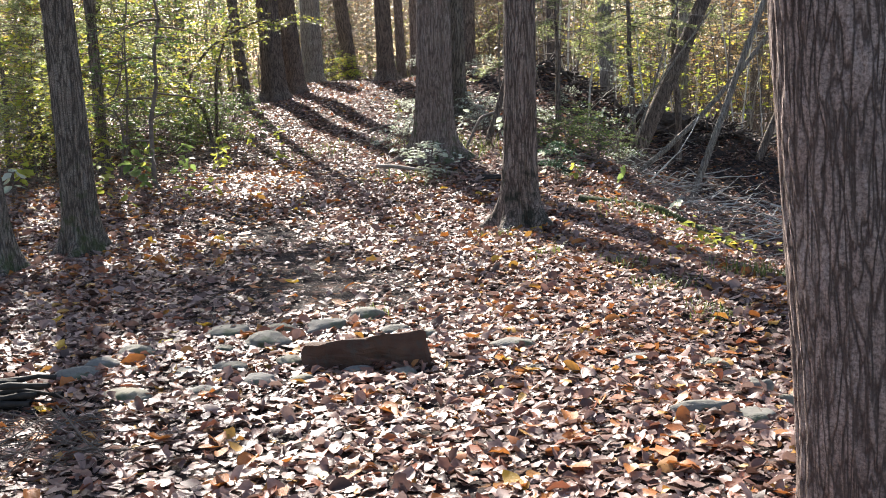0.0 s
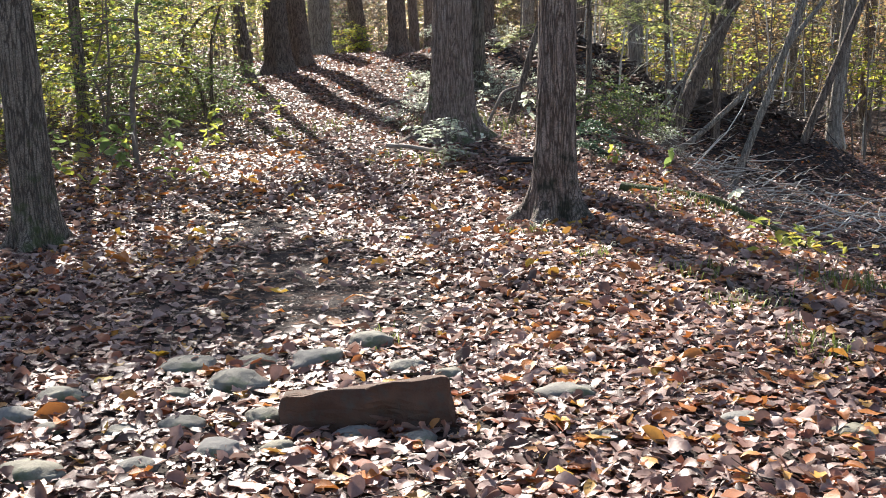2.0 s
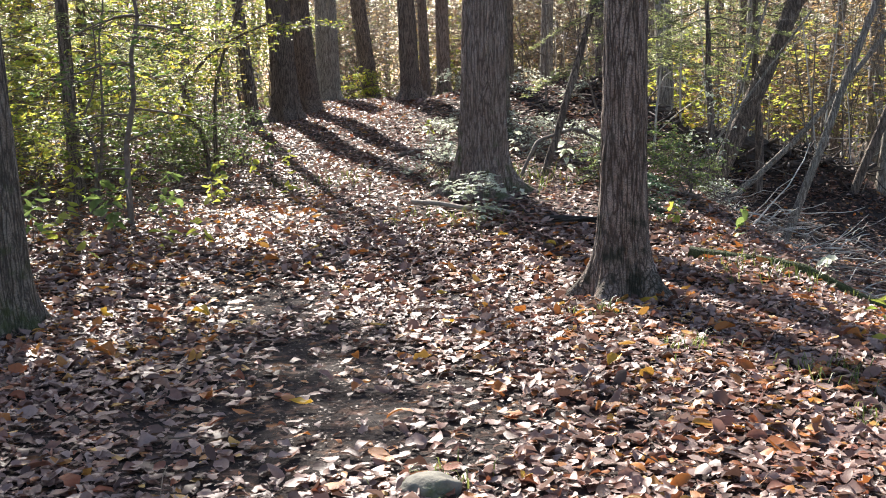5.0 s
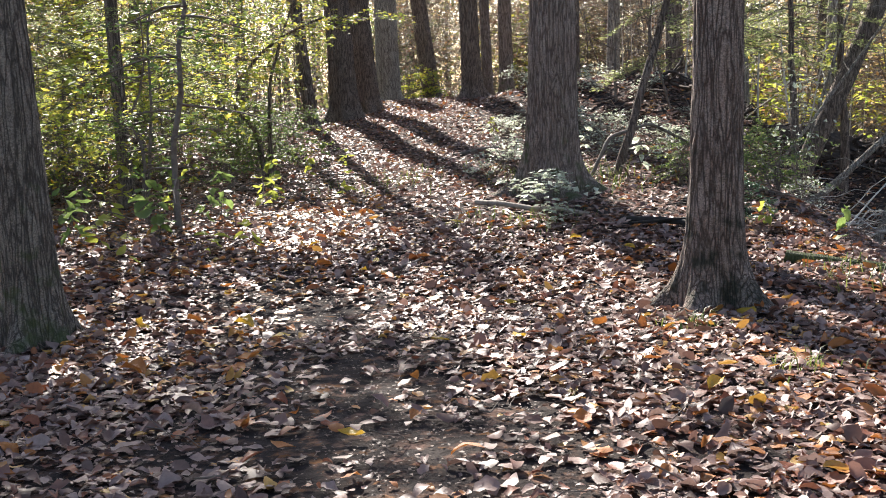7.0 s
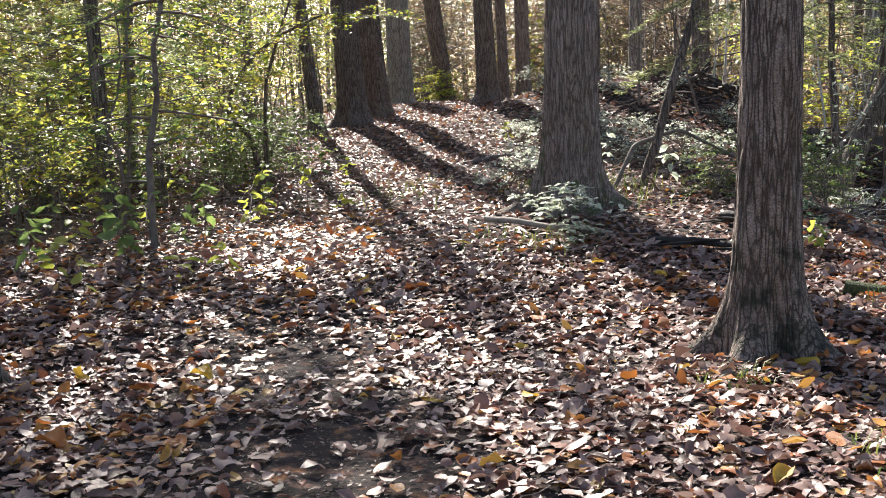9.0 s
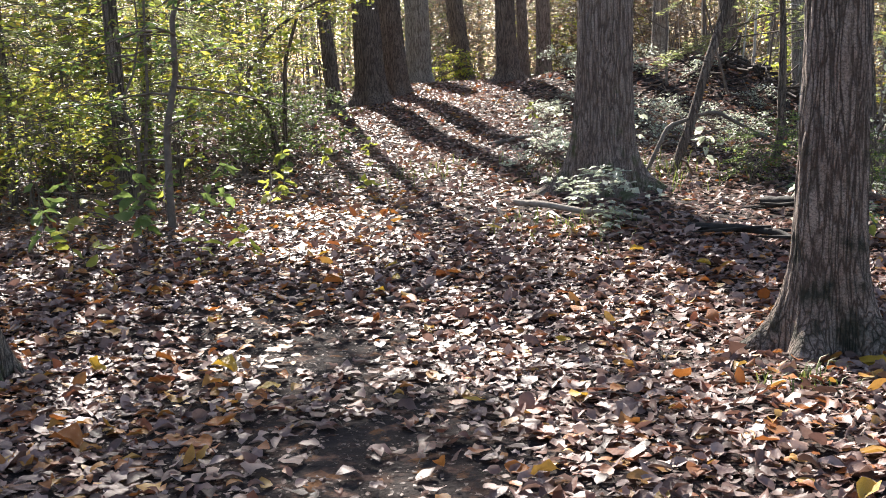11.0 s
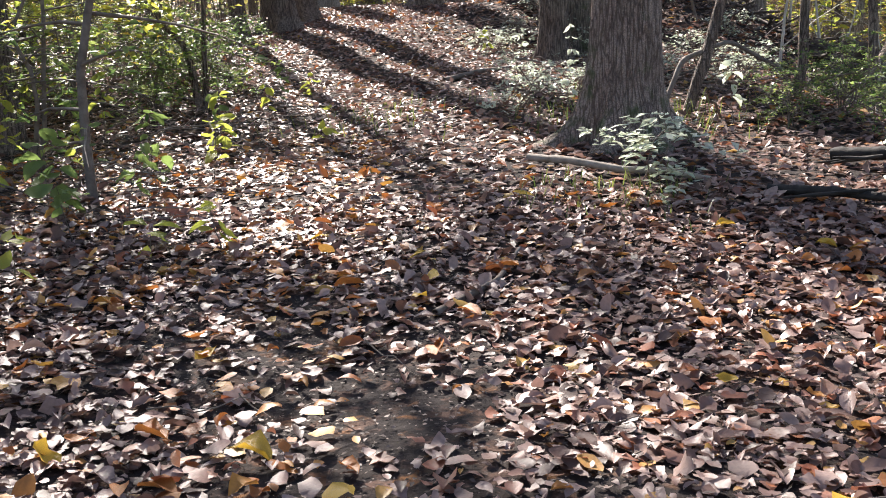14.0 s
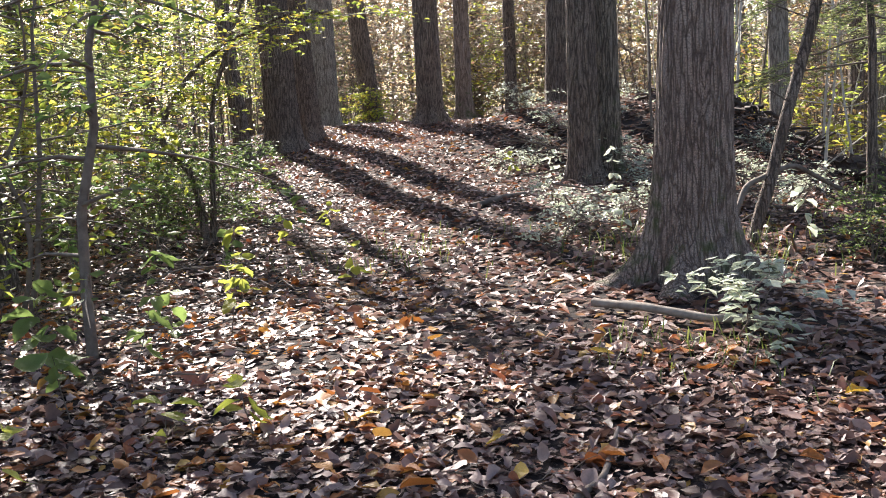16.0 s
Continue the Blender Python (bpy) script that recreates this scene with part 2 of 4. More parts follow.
def height(x, y):
    """Height of the ground: a trodden path that climbs to a crest, a hollow to the right, a spoil mound."""
    x, y = np.asarray(x, float), np.asarray(y, float)
    z = np.interp(y, PATH_Y, PATH_Z)
    z = z - 0.5 * smooth(2.5, 9, -x) * smooth(12, 19, y) - 0.25 * smooth(5, 14, -x)
    z = z - 0.17 * smooth(0.4, 2.8, -x) * smooth(12.5, 16.5, y) * (1 - smooth(20.5, 26, y))
    z = z - smooth(1.7, 4.6, x) * (1.25 + 0.25 * smooth(12, 20, y)) * smooth(6, 13, y) - 0.5 * smooth(4, 9, x) * smooth(2, 8, y)
    ax, ay, dx, dy = 0.5, 24.5, 5.0, -2.3
    u = np.clip(((x - ax) * dx + (y - ay) * dy) / (dx * dx + dy * dy), 0, 1)
    d2 = (x - ax - u * dx) ** 2 + (y - ay - u * dy) ** 2
    front = (y - ay - u * dy) * 5.0 + (x - ax - u * dx) * 2.3 < 0
    z = z + (0.68 + 0.42 * u) * np.exp(-d2 / np.where(front, 1.9, 1.4) ** 2)
    z = z - 0.16 * smooth(1.45, 1.75, x + 0.15 * (vnoise(y * 2, y * 0) - 0.5)) * smooth(4.0, 4.6, y) * smooth(-6.8, -5.6, -y)
    bumpy = 0.05 * (vnoise(x * 0.8, y * 0.8, 1) - 0.5) + 0.03 * (vnoise(x * 2.7, y * 2.7, 2) - 0.5)
    return z + bumpy * (0.5 + smooth(0.8, 4, np.abs(x + 1.0)))


def hz(x, y):
    return float(height(x, y))


def mesh_from(name, verts, faces, mat, soft=True, uvs=None):
    me = bpy.data.meshes.new(name)
    verts = np.asarray(verts, np.float32)
    if isinstance(faces, np.ndarray):
        k = faces.shape[1]
        me.vertices.add(len(verts))
        me.vertices.foreach_set("co", verts.ravel())
        me.loops.add(faces.size)
        me.loops.foreach_set("vertex_index", faces.astype(np.int32).ravel())
        me.polygons.add(len(faces))
        me.polygons.foreach_set("loop_start", np.arange(0, faces.size, k, dtype=np.int32))
        me.polygons.foreach_set("loop_total", np.full(len(faces), k, np.int32))
        me.update(calc_edges=True)
        me.validate()
    else:
        me.from_pydata([tuple(v) for v in verts.tolist()], [], faces)
        me.update()
    if soft:
        me.polygons.foreach_set("use_smooth", np.ones(len(me.polygons), bool))
    me.materials.append(mat)
    return me


def part(name, mesh, parent, label=""):
    ob = new(name, mesh)
    if parent:
        ob.parent = parent
    return tagged(ob, label)


def rebase(thing, base):
    """Puts a thing's origin at its base, leaving its parts where they stand."""
    thing.location = base
    for ob in thing.children:
        ob.location = -Vector(base)


def tube(points, radii, sides=7):
    """A tapered tube along points, closed at its tip and foot."""
    pts = np.asarray(points, float)
    radii = np.asarray(radii, float)
    tan = np.gradient(pts, axis=0)
    tan /= np.linalg.norm(tan, axis=1)[:, None] + 1e-9
    ref = np.where(np.abs(tan[:, 2:3]) > 0.9, np.array([[1.0, 0, 0]]), np.array([[0, 0, 1.0]]))
    ref = np.repeat(ref[:1], len(pts), 0)
    s = np.cross(tan, ref)
    s /= np.linalg.norm(s, axis=1)[:, None] + 1e-9
    u = np.cross(s, tan)
    a = np.linspace(0, 2 * np.pi, sides, endpoint=False)
    ring = pts[:, None, :] + radii[:, None, None] * (np.cos(a)[None, :, None] * s[:, None, :] + np.sin(a)[None, :, None] * u[:, None, :])
    v = ring.reshape(-1, 3)
    i = np.arange(len(pts) - 1)[:, None] * sides
    j = np.arange(sides)[None, :]
    k = (j + 1) % sides
    f = np.stack([i + j, i + k, i + sides + k, i + sides + j], -1).reshape(-1, 4)
    return v, f


def tubes_mesh(name, items, mat, sides=6):
    vs, fs, n = [], [], 0
    for pts, rad in items:
        v, f = tube(pts, rad, sides)
        vs.append(v)
        fs.append(f + n)
        n += len(v)
    return mesh_from(name, np.concatenate(vs), np.concatenate(fs), mat)


# ---- ground: one sheet to the horizon ----
def grid_lines(lo, hi, step, far):
    near = list(np.arange(lo, hi, step))
    a, s = [], step
    x = hi
    while x < far:
        a.append(x)
        s *= 1.25
        x += s
    b, s, x = [], step, lo
    while x > -far:
        s *= 1.25
        x -= s
        b.append(x)
    return np.array(b[::-1] + near + a)


gx, gy = grid_lines(-7, 7, 0.085, 1500), grid_lines(-1, 30, 0.085, 1500)
GX, GY = np.meshgrid(gx, gy)
GZ = height(GX, GY) + 0.012 * (vnoise(GX * 9, GY * 9, 5) - 0.5)
nx, ny = len(gx), len(gy)
idx = (np.arange(ny - 1)[:, None] * nx + np.arange(nx - 1)[None, :])
quads = np.stack([idx, idx + 1, idx + nx + 1, idx + nx], -1).reshape(-1, 4)
ground = part("ground", mesh_from("ground", np.stack([GX, GY, GZ], -1).reshape(-1, 3), quads, GROUND), None)
tagged(ground, "dark forest soil with trodden path and brown leaf mould", "ground", kind="structure")


# ---- leaves ----
def leaf_template(lobed, seed):
    """One dry leaf about 1 long: a midrib row and two edge rows, oval or lobed, curled, cupped and creased."""
    r = np.random.default_rng(seed)
    t = np.array([0, 0.1, 0.32, 0.58, 0.83, 1.0])
    n = len(t)
    w = np.array([0.03, 0.52, 0.95, 1.0, 0.6, 0.02]) * r.uniform(0.21, 0.33)
    if lobed:
        w = w * np.array([1, 1.5, 0.72, 1.25, 0.8, 1]) * 1.1
    fold = r.uniform(-0.25, 0.35) + (r.random() < 0.3) * r.uniform(0.3, 0.9)
    bend, twist = r.uniform(-0.85, 0.85), r.uniform(-0.7, 0.7)
    y = t - 0.5
    z = bend * (y ** 2 - 0.08) + 0.18 * r.uniform(-1, 1) * y ** 3
    mid = np.stack([0.05 * r.uniform(-1, 1) * np.cos(3 * y), y, z], -1)
    sides = []
    for s in (-1, 1):
        wave = r.normal(0, 0.16, n)
        ws = w * r.uniform(0.8, 1.12)
        sides.append(np.stack([mid[:, 0] + s * ws, y + r.normal(0, 0.02, n) + 0.06 * ws, z + ws * (fold - s * twist * y + wave)], -1))
    v = np.concatenate([mid, *sides])
    f = []
    for i in range(n - 1):
        f += [(i, i + n, i + 1 + n, i + 1), (i, i + 1, i + 1 + 2 * n, i + 2 * n)]
    return v, np.array(f)


def turns(yaw, tilt, axis):
    """Rotation matrices: a spin about z, then a tilt about a level axis."""
    ca, sa = np.cos(yaw), np.sin(yaw)
    z0, o1 = np.zeros_like(yaw), np.ones_like(yaw)
    Rz = np.stack([np.stack([ca, -sa, z0], -1), np.stack([sa, ca, z0], -1), np.stack([z0, z0, o1], -1)], 1)
    kx, ky = np.cos(axis), np.sin(axis)
    c, s = np.cos(tilt), np.sin(tilt)
    R = np.stack([np.stack([c + kx * kx * (1 - c), kx * ky * (1 - c), ky * s], -1),
                  np.stack([kx * ky * (1 - c), c + ky * ky * (1 - c), -kx * s], -1),
                  np.stack([-ky * s, kx * s, c], -1)], 1)
    return R @ Rz


def scatter(name, x, y, z, size, tilt, mat, templates, yaw=None):
    """Many leaves as one mesh."""
    n = len(x)
    which = rng.integers(0, len(templates), n)
    yaw = rng.uniform(0, 2 * np.pi, n) if yaw is None else yaw
    R = turns(yaw, tilt, rng.uniform(0, 2 * np.pi, n))
    pos = np.stack([x, y, z], -1)
    vs, fs, base = [], [], 0
    for k, (tv, tf) in enumerate(templates):
        pick = np.where(which == k)[0]
        if not len(pick):
            continue
        v = np.einsum("nij,vj->nvi", R[pick], tv) * size[pick, None, None] + pos[pick, None, :]
        f = tf[None] + (np.arange(len(pick)) * len(tv))[:, None, None] + base
        base += v.shape[0] * v.shape[1]
        vs.append(v.reshape(-1, 3))
        fs.append(f.reshape(-1, tf.shape[1]))
    return mesh_from(name, np.concatenate(vs), np.concatenate(fs), mat)


LEAVES = [leaf_template(k % 4 == 3, 100 + k) for k in range(36)]
KITE = [(np.array([(0, -0.5, 0), (-0.27, 0.0, h1), (0, 0.5, -0.06), (0.27, 0.02, h1), (0, 0, -0.02)]), np.array([(0, 4, 1), (1, 4, 2), (0, 3, 4), (4, 3, 2)])) for h1 in (0.05, 0.14, -0.08, 0.2)]
FLAT = [(np.array([(0, -0.5, 0), (-0.3, 0.0, h1), (0, 0.5, -0.05), (0.3, 0.02, h1)]), np.array([(0, 2, 1), (0, 3, 2)])) for h1 in (0.06, 0.16, -0.1)]
PINNATE = [(np.array([(0, -0.5, 0), (-0.13, 0.0, h1), (0, 0.5, -0.05), (0.13, 0.02, h1)]), np.array([(0, 2, 1), (0, 3, 2)])) for h1 in (0.03, 0.08)]


def litter(name, n, x0, x1, y0, y1, lo, hi, templates, mat, bare=True, lift=0.02):
    x, y = rng.uniform(x0, x1, n), rng.uniform(y0, y1, n)
    keep = np.abs(x + 0.5) < 1.1 + 0.43 * y
    if bare:
        trodden = np.exp(-((x + 0.95 + 0.27 * (y - 8)) / 0.85) ** 2) * smooth(6.9, 7.8, y) * (1 - 0.8 * smooth(11.0, 12.5, y))
        patch = vnoise(x * 1.3, y * 1.3, 11)
        keep &= rng.random(n) > 0.9 * trodden * smooth(0.24, 0.5, patch) + 0.25 * smooth(0.55, 0.75, vnoise(x * 2.3, y * 2.3, 12))
    x, y = x[keep], y[keep]
    m = len(x)
    size = lo + (hi - lo) * rng.random(m) ** 1.7
    tilt = np.abs(rng.normal(0, 0.17, m)) + (rng.random(m) < 0.1) * rng.uniform(0.2, 0.9, m)
    z = height(x, y) + 0.008 + lift * rng.random(m) + size * np.sin(tilt) * 0.3
    return scatter(name, x, y, z, size, tilt, mat, templates)


near_litter = part("leaf_litter", litter("leaf_litter", 110000, -5.9, 5.0, 2.2, 14.0, 0.034, 0.112, LEAVES, LITTER), None)
tagged(near_litter, "dry brown and tan fallen leaves carpeting the forest floor", "leaf litter", kind="stuff")
crumbs = part("leaf_crumbs", litter("leaf_crumbs", 52000, -4.2, 2.4, 2.6, 13.0, 0.007, 0.032, FLAT, CRUMB, False, 0.004), None)
tagged(crumbs, "small broken leaf crumbs over the trodden soil", "leaf litter", kind="stuff")
far_litter = part("leaf_litter", litter("leaf_litter_far", 80000, -10, 10, 14.0, 31, 0.06, 0.13, KITE, LITTER, False), None)
tagged(far_litter, "brown fallen leaves covering the slope below the trees", "leaf litter", kind="stuff")


# ---- trees ----
def trunk_mesh(name, r, tall, lean, bend, flare, lobes, mat, sides, rows, seed, ridges=0.0, visible=4.0, spacing=0.034):
    """A tapered trunk with a lobed root flare, slight crook and raised bark ridges; its foot is at the origin."""
    t = np.concatenate([np.linspace(-0.35, visible, rows), np.linspace(visible, tall, 14)[1:]])
    a = np.linspace(0, 2 * np.pi, sides, endpoint=False)
    T, A = np.meshgrid(t, a, indexing="ij")
    taper = np.clip(1 - 0.72 * (np.clip(T, 0, None) / tall) ** 1.15, 0.08, None)
    foot = np.exp(-np.clip(T, -0.1, None) / 0.17) + 0.28 * np.exp(-np.clip(T, 0, None) / 0.75)
    lob = 1 + 0.8 * np.cos(lobes * A + seed) * np.exp(-np.clip(T, 0, None) / 0.3) + 0.3 * np.cos((lobes - 2) * A + 2.1 * seed)
    R = r * taper * (1 + flare * foot * np.clip(lob, 0.25, None) * 0.62)
    R = R * (1 + 0.03 * np.cos(2 * A + seed + 0.2 * T) + 0.02 * np.cos(3 * A - seed + 0.6 * T))
    if ridges:
        per = max(8, int(round(2 * np.pi * r / spacing)))
        w = A / (2 * np.pi) * per
        sway = 1.6 * (vnoise(T * 2.3, np.cos(A) * 2 + 3, seed) - 0.5) + 0.9 * (vnoise(T * 6.0, np.sin(A) * 4 + 5, seed + 1) - 0.5)
        fur = np.abs(((w + sway) % 1.0) - 0.5) * 2
        plate = vnoise(T * 9 + np.floor(w + sway) * 7.3, np.floor(w + sway), seed + 2)
        R = R + ridges * (np.clip(1.6 - 1.9 * fur, 0, 1) * (0.45 + 0.75 * plate) - 0.4) + 0.003 * (vnoise(A * 30, T * 30, seed) - 0.5)
    cx = lean[0] * T + bend[0] * np.sin(T / tall * 9 + seed)
    cy = lean[1] * T + bend[1] * np.cos(T / tall * 8 + seed)
    v = np.stack([cx - bend[0] * math.sin(seed) + R * np.cos(A), cy - bend[1] * math.cos(seed) + R * np.sin(A), T], -1).reshape(-1, 3)
    i = np.arange(len(t) - 1)[:, None] * sides
    j = np.arange(sides)[None, :]
    k = (j + 1) % sides
    f = np.stack([i + j, i + k, i + sides + k, i + sides + j], -1).reshape(-1, 4)
    return mesh_from(name, v, f, mat)


def crown_parts(thing, tall, lean, spread, leaves, size, mat, seed, low):
    """Limbs and a loose crown high above the trunk."""
    r = np.random.default_rng(seed)
    limbs, px, py, pz = [], [], [], []
    for i in range(11):
        s = low + (tall * 0.97 - low) * (i + r.random()) / 11
        a = r.uniform(0, 2 * np.pi)
        ln = spread * (1.1 - 0.75 * (s - low) / (tall - low + 0.01)) * r.uniform(0.6, 1.1)
        u = np.linspace(0, 1, 7)
        q = np.stack([lean[0] * s + np.cos(a) * ln * u, lean[1] * s + np.sin(a) * ln * u, s + ln * 0.42 * u ** 1.4], -1)
        q[1:] += r.normal(0, 0.05 * ln * 0.4, (6, 3))
        limbs.append((q, 0.055 * (1 - 0.85 * u) * (1.3 - s / tall)))
        for _ in range(7):
            b = r.uniform(0.25, 1)
            p0 = q[0] + (q[-1] - q[0]) * b
            p0[2] = np.interp(b, u, q[:, 2])
            d = np.array([r.normal(), r.normal(), r.normal(0, 0.35)])
            d *= r.uniform(0.5, 1.3) / np.linalg.norm(d)
            limbs.append((np.stack([p0, p0 + d * 0.5 + r.normal(0, 0.05, 3), p0 + d]), np.array([0.014, 0.009, 0.003])))
            m = leaves // 77
            g = r.random(m)[:, None]
            c = p0 + d * g + r.normal(0, 0.16, (m, 3))
            px.append(c[:, 0]); py.append(c[:, 1]); pz.append(c[:, 2])
    tagged(part("limbwork", tubes_mesh("limbwork", limbs, BARK_FAR, 5), thing), kind="stuff")
    if leaves:
        x, y, z = (np.concatenate(q) for q in (px, py, pz))
        n = len(x)
        part("crown", scatter("crown", x, y, z, size * r.uniform(0.6, 1.3, n), r.uniform(0, 1.2, n), mat, FLAT), thing)["kind"] = "stuff"


def tree(label, x, y, r, tall, lean=(0, 0), bend=(0.0, 0.0), flare=0.8, lobes=5, mat=None, sides=40, rows=60, seed=1, ridges=0.0, spread=2.6, leaves=300, size=0.13, leafmat=None, low=8.5, name="tree", group="", spacing=0.034):
    thing = new(name)
    thing.location = (x, y, hz(x, y))
    part("trunk", trunk_mesh("trunk", r, tall, lean, bend, flare, lobes, mat or BARK_FAR, sides, rows, seed, ridges, spacing=spacing), thing)
    if spread:
        crown_parts(thing, tall, lean, spread, leaves, size, leafmat or GREEN, seed, low)
    return tagged(thing, label, "tree", group)


# the trees that line the path
tree("thick brown tree trunk with deeply furrowed bark beside the path", 1.36, 3.35, 0.215, 17, (-0.095, 0), flare=0.4, mat=BARK_BIG, sides=230, rows=330, seed=3, ridges=0.007, spacing=0.044, leafmat=GOLD)
tree("straight grey-brown tree trunk with mossy flared foot", -3.40, 10.45, 0.155, 16, (-0.025, 0), flare=0.75, lobes=5, mat=BARK_MOSS, sides=150, rows=220, seed=2, ridges=0.009, spacing=0.042)
tree("grey-brown tree trunk with mossy foot in leaf litter", -3.84, 9.45, 0.15, 15, (-0.06, 0), flare=0.8, mat=BARK_MOSS, sides=120, rows=180, seed=5, ridges=0.006)
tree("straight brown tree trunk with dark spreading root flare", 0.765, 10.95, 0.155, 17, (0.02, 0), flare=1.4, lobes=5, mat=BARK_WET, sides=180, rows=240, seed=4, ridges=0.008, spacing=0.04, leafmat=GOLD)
tree("big brown tree trunk with ridged bark and flared roots", -0.10, 15.5, 0.23, 19, (0.03, 0), flare=1.2, lobes=6, mat=BARK_NEAR, sides=230, rows=270, seed=6, ridges=0.011, spacing=0.042)
tree("big old tree trunk with wide buttressed foot on the crest", -3.92, 27.0, 0.265, 16, (-0.035, 0), flare=0.8, spread=1.2, leaves=90, low=13, lobes=5, mat=BARK_FAR, sides=130, rows=150, seed=7, ridges=0.012, leafmat=GOLD)
tree("big old tree trunk standing close to its neighbour on the crest", -3.68, 28.9, 0.25, 16, (-0.06, 0), flare=0.75, spread=1.2, leaves=90, low=13, lobes=6, mat=BARK_FAR, sides=130, rows=150, seed=8, ridges=0.012)
tree("grey tree trunk with paler smooth bark on the crest", -3.6, 32.4, 0.31, 17, (0.0, 0), flare=0.45, spread=1.2, leaves=90, low=13, lobes=5, mat=BARK_PALE, sides=80, rows=80, seed=9, leafmat=GOLD)
tree("slim dark leaning tree trunk beside the path", -4.42, 25.9, 0.13, 9.5, (-0.085, 0), flare=0.7, mat=BARK_FAR, sides=60, rows=80, seed=10, ridges=0.006, spread=0.9, leaves=90, low=7.5)
tree("dark tree trunk wrapped with ivy beyond the crest", -2.6, 34.0, 0.22, 18, (-0.11, 0), flare=0.4, mat=BARK_FAR, sides=50, rows=60, seed=11, ridges=0.006)
tree("straight dark tree trunk with flared foot on the crest", -1.42, 30.5, 0.215, 19, (-0.015, 0), flare=0.9, lobes=5, mat=BARK_FAR, sides=80, rows=100, seed=12, ridges=0.008)
tree("slim reddish-brown tree trunk beyond the crest", -0.62, 32.5, 0.17, 18, (0, 0), flare=0.5, mat=BARK_NEAR, sides=50, rows=60, seed=13, ridges=0.006)
tree("slim reddish-brown tree trunk near its twin beyond the crest", -1.12, 34.5, 0.14, 18, (-0.02, 0), flare=0.5, mat=BARK_NEAR, sides=50, rows=60, seed=23, ridges=0.006)
tree("slim brown tree trunk beyond the crest", 0.78, 36.5, 0.16, 18, (0, 0), flare=0.4, mat=BARK_FAR, sides=40, rows=50, seed=14)
tree("tall brown tree trunk with wide flared foot on the mound", 0.62, 26.6, 0.24, 19, (0.02, 0), flare=1.0, lobes=5, mat=BARK_FAR, sides=100, rows=110, seed=15, ridges=0.009)
tree("dark ridged tree trunk standing before the mound", 0.02, 20.5, 0.165, 17, (0.0, 0), flare=0.5, mat=BARK_FAR, sides=120, rows=160, seed=16, ridges=0.008)
tree("grey tree trunk close behind another before the mound", 0.36, 20.9, 0.15, 16, (-0.01, 0), flare=0.6, mat=BARK_MOSS, sides=90, rows=120, seed=17, ridges=0.006)
tree("slim dark tree trunk in the leafy thicket", -5.3, 17.6, 0.085, 11, (-0.01, 0), flare=0.6, mat=BARK_FAR, sides=50, rows=90, seed=18, ridges=0.004, spread=1.6, low=3.5)
# its dense crown is out of view, added to dapple the path's left side
tree("dark tree trunk deep in the thicket, crown added to shade the path", -6.9, 22.8, 0.095, 11.5, (0.035, 0.03), flare=0.5, mat=BARK_FAR, sides=40, rows=60, seed=19, spread=2.2, leaves=1800, size=0.19, low=6.4, leafmat=FAR_GREEN)
tree("mossy green tree trunk foot at the edge of the hollow", 2.95, 8.15, 0.20, 15, (0.16, 0.02), flare=1.2, lobes=5, mat=BARK_GREEN, sides=120, rows=160, seed=20, ridges=0.008, spread=2)
# trees on the far side of the mound and hollow
for i, (x, y, r, lx) in enumerate([(2.65, 26, 0.17, 0), (3.75, 25, 0.16, -0.03), (5.4, 25.5, 0.15, 0.04), (5.9, 27.5, 0.17, 0.0), (8.5, 27, 0.17, 0.0), (7.3, 27, 0.11, 0.12), (9.9, 29, 0.15, 0.02), (6.6, 21.5, 0.11, 0.10),
                                   (1.9, 31, 0.15, 0.03), (11.5, 31, 0.17, -0.02), (4.6, 32, 0.18, 0.02)]):
    tree("brown forest tree trunk beyond the mound", x, y, r, 17, (lx, 0), flare=0.5, mat=(BARK_FAR, BARK_PALE, BARK_PALE)[i % 3], sides=44, rows=50, seed=30 + i, spread=2.6, leaves=380, leafmat=(GOLD, GREEN)[i % 2], group="trees beyond the mound")
# two added trees: unseen crowns set along the sun's line to shade the path
tree("added dark tree whose unseen leafy crown shades the path", -8.3, 24.4, 0.13, 12.5, (0.02, 0), flare=0.5, mat=BARK_FAR, sides=40, rows=60, seed=49, spread=2.4, leaves=1300, size=0.19, low=7.5, leafmat=FAR_GREEN)
tree("added dark slim tree whose unseen leafy crown shades the path", -8.7, 20.8, 0.1, 14, (-0.02, 0), flare=0.5, mat=BARK_FAR, sides=40, rows=60, seed=48, spread=2.4, leaves=900, size=0.17, low=7)
for i, (x, y, r, lx) in enumerate([(-9.5, 27, 0.17, 0), (-7.0, 31, 0.14, 0), (-11, 31, 0.2, 0), (-7.7, 17.5, 0.07, 0.05), (-12.5, 25, 0.18, 0.02)]):
    tree("dark forest tree trunk in the leafy thicket", x, y, r, 16, (lx, 0), flare=0.5, mat=BARK_FAR, sides=40, rows=50, seed=50 + i, spread=2.4, leaves=380, leafmat=(GREEN, GOLD)[i % 2], low=4.5, group="trees in the thicket")


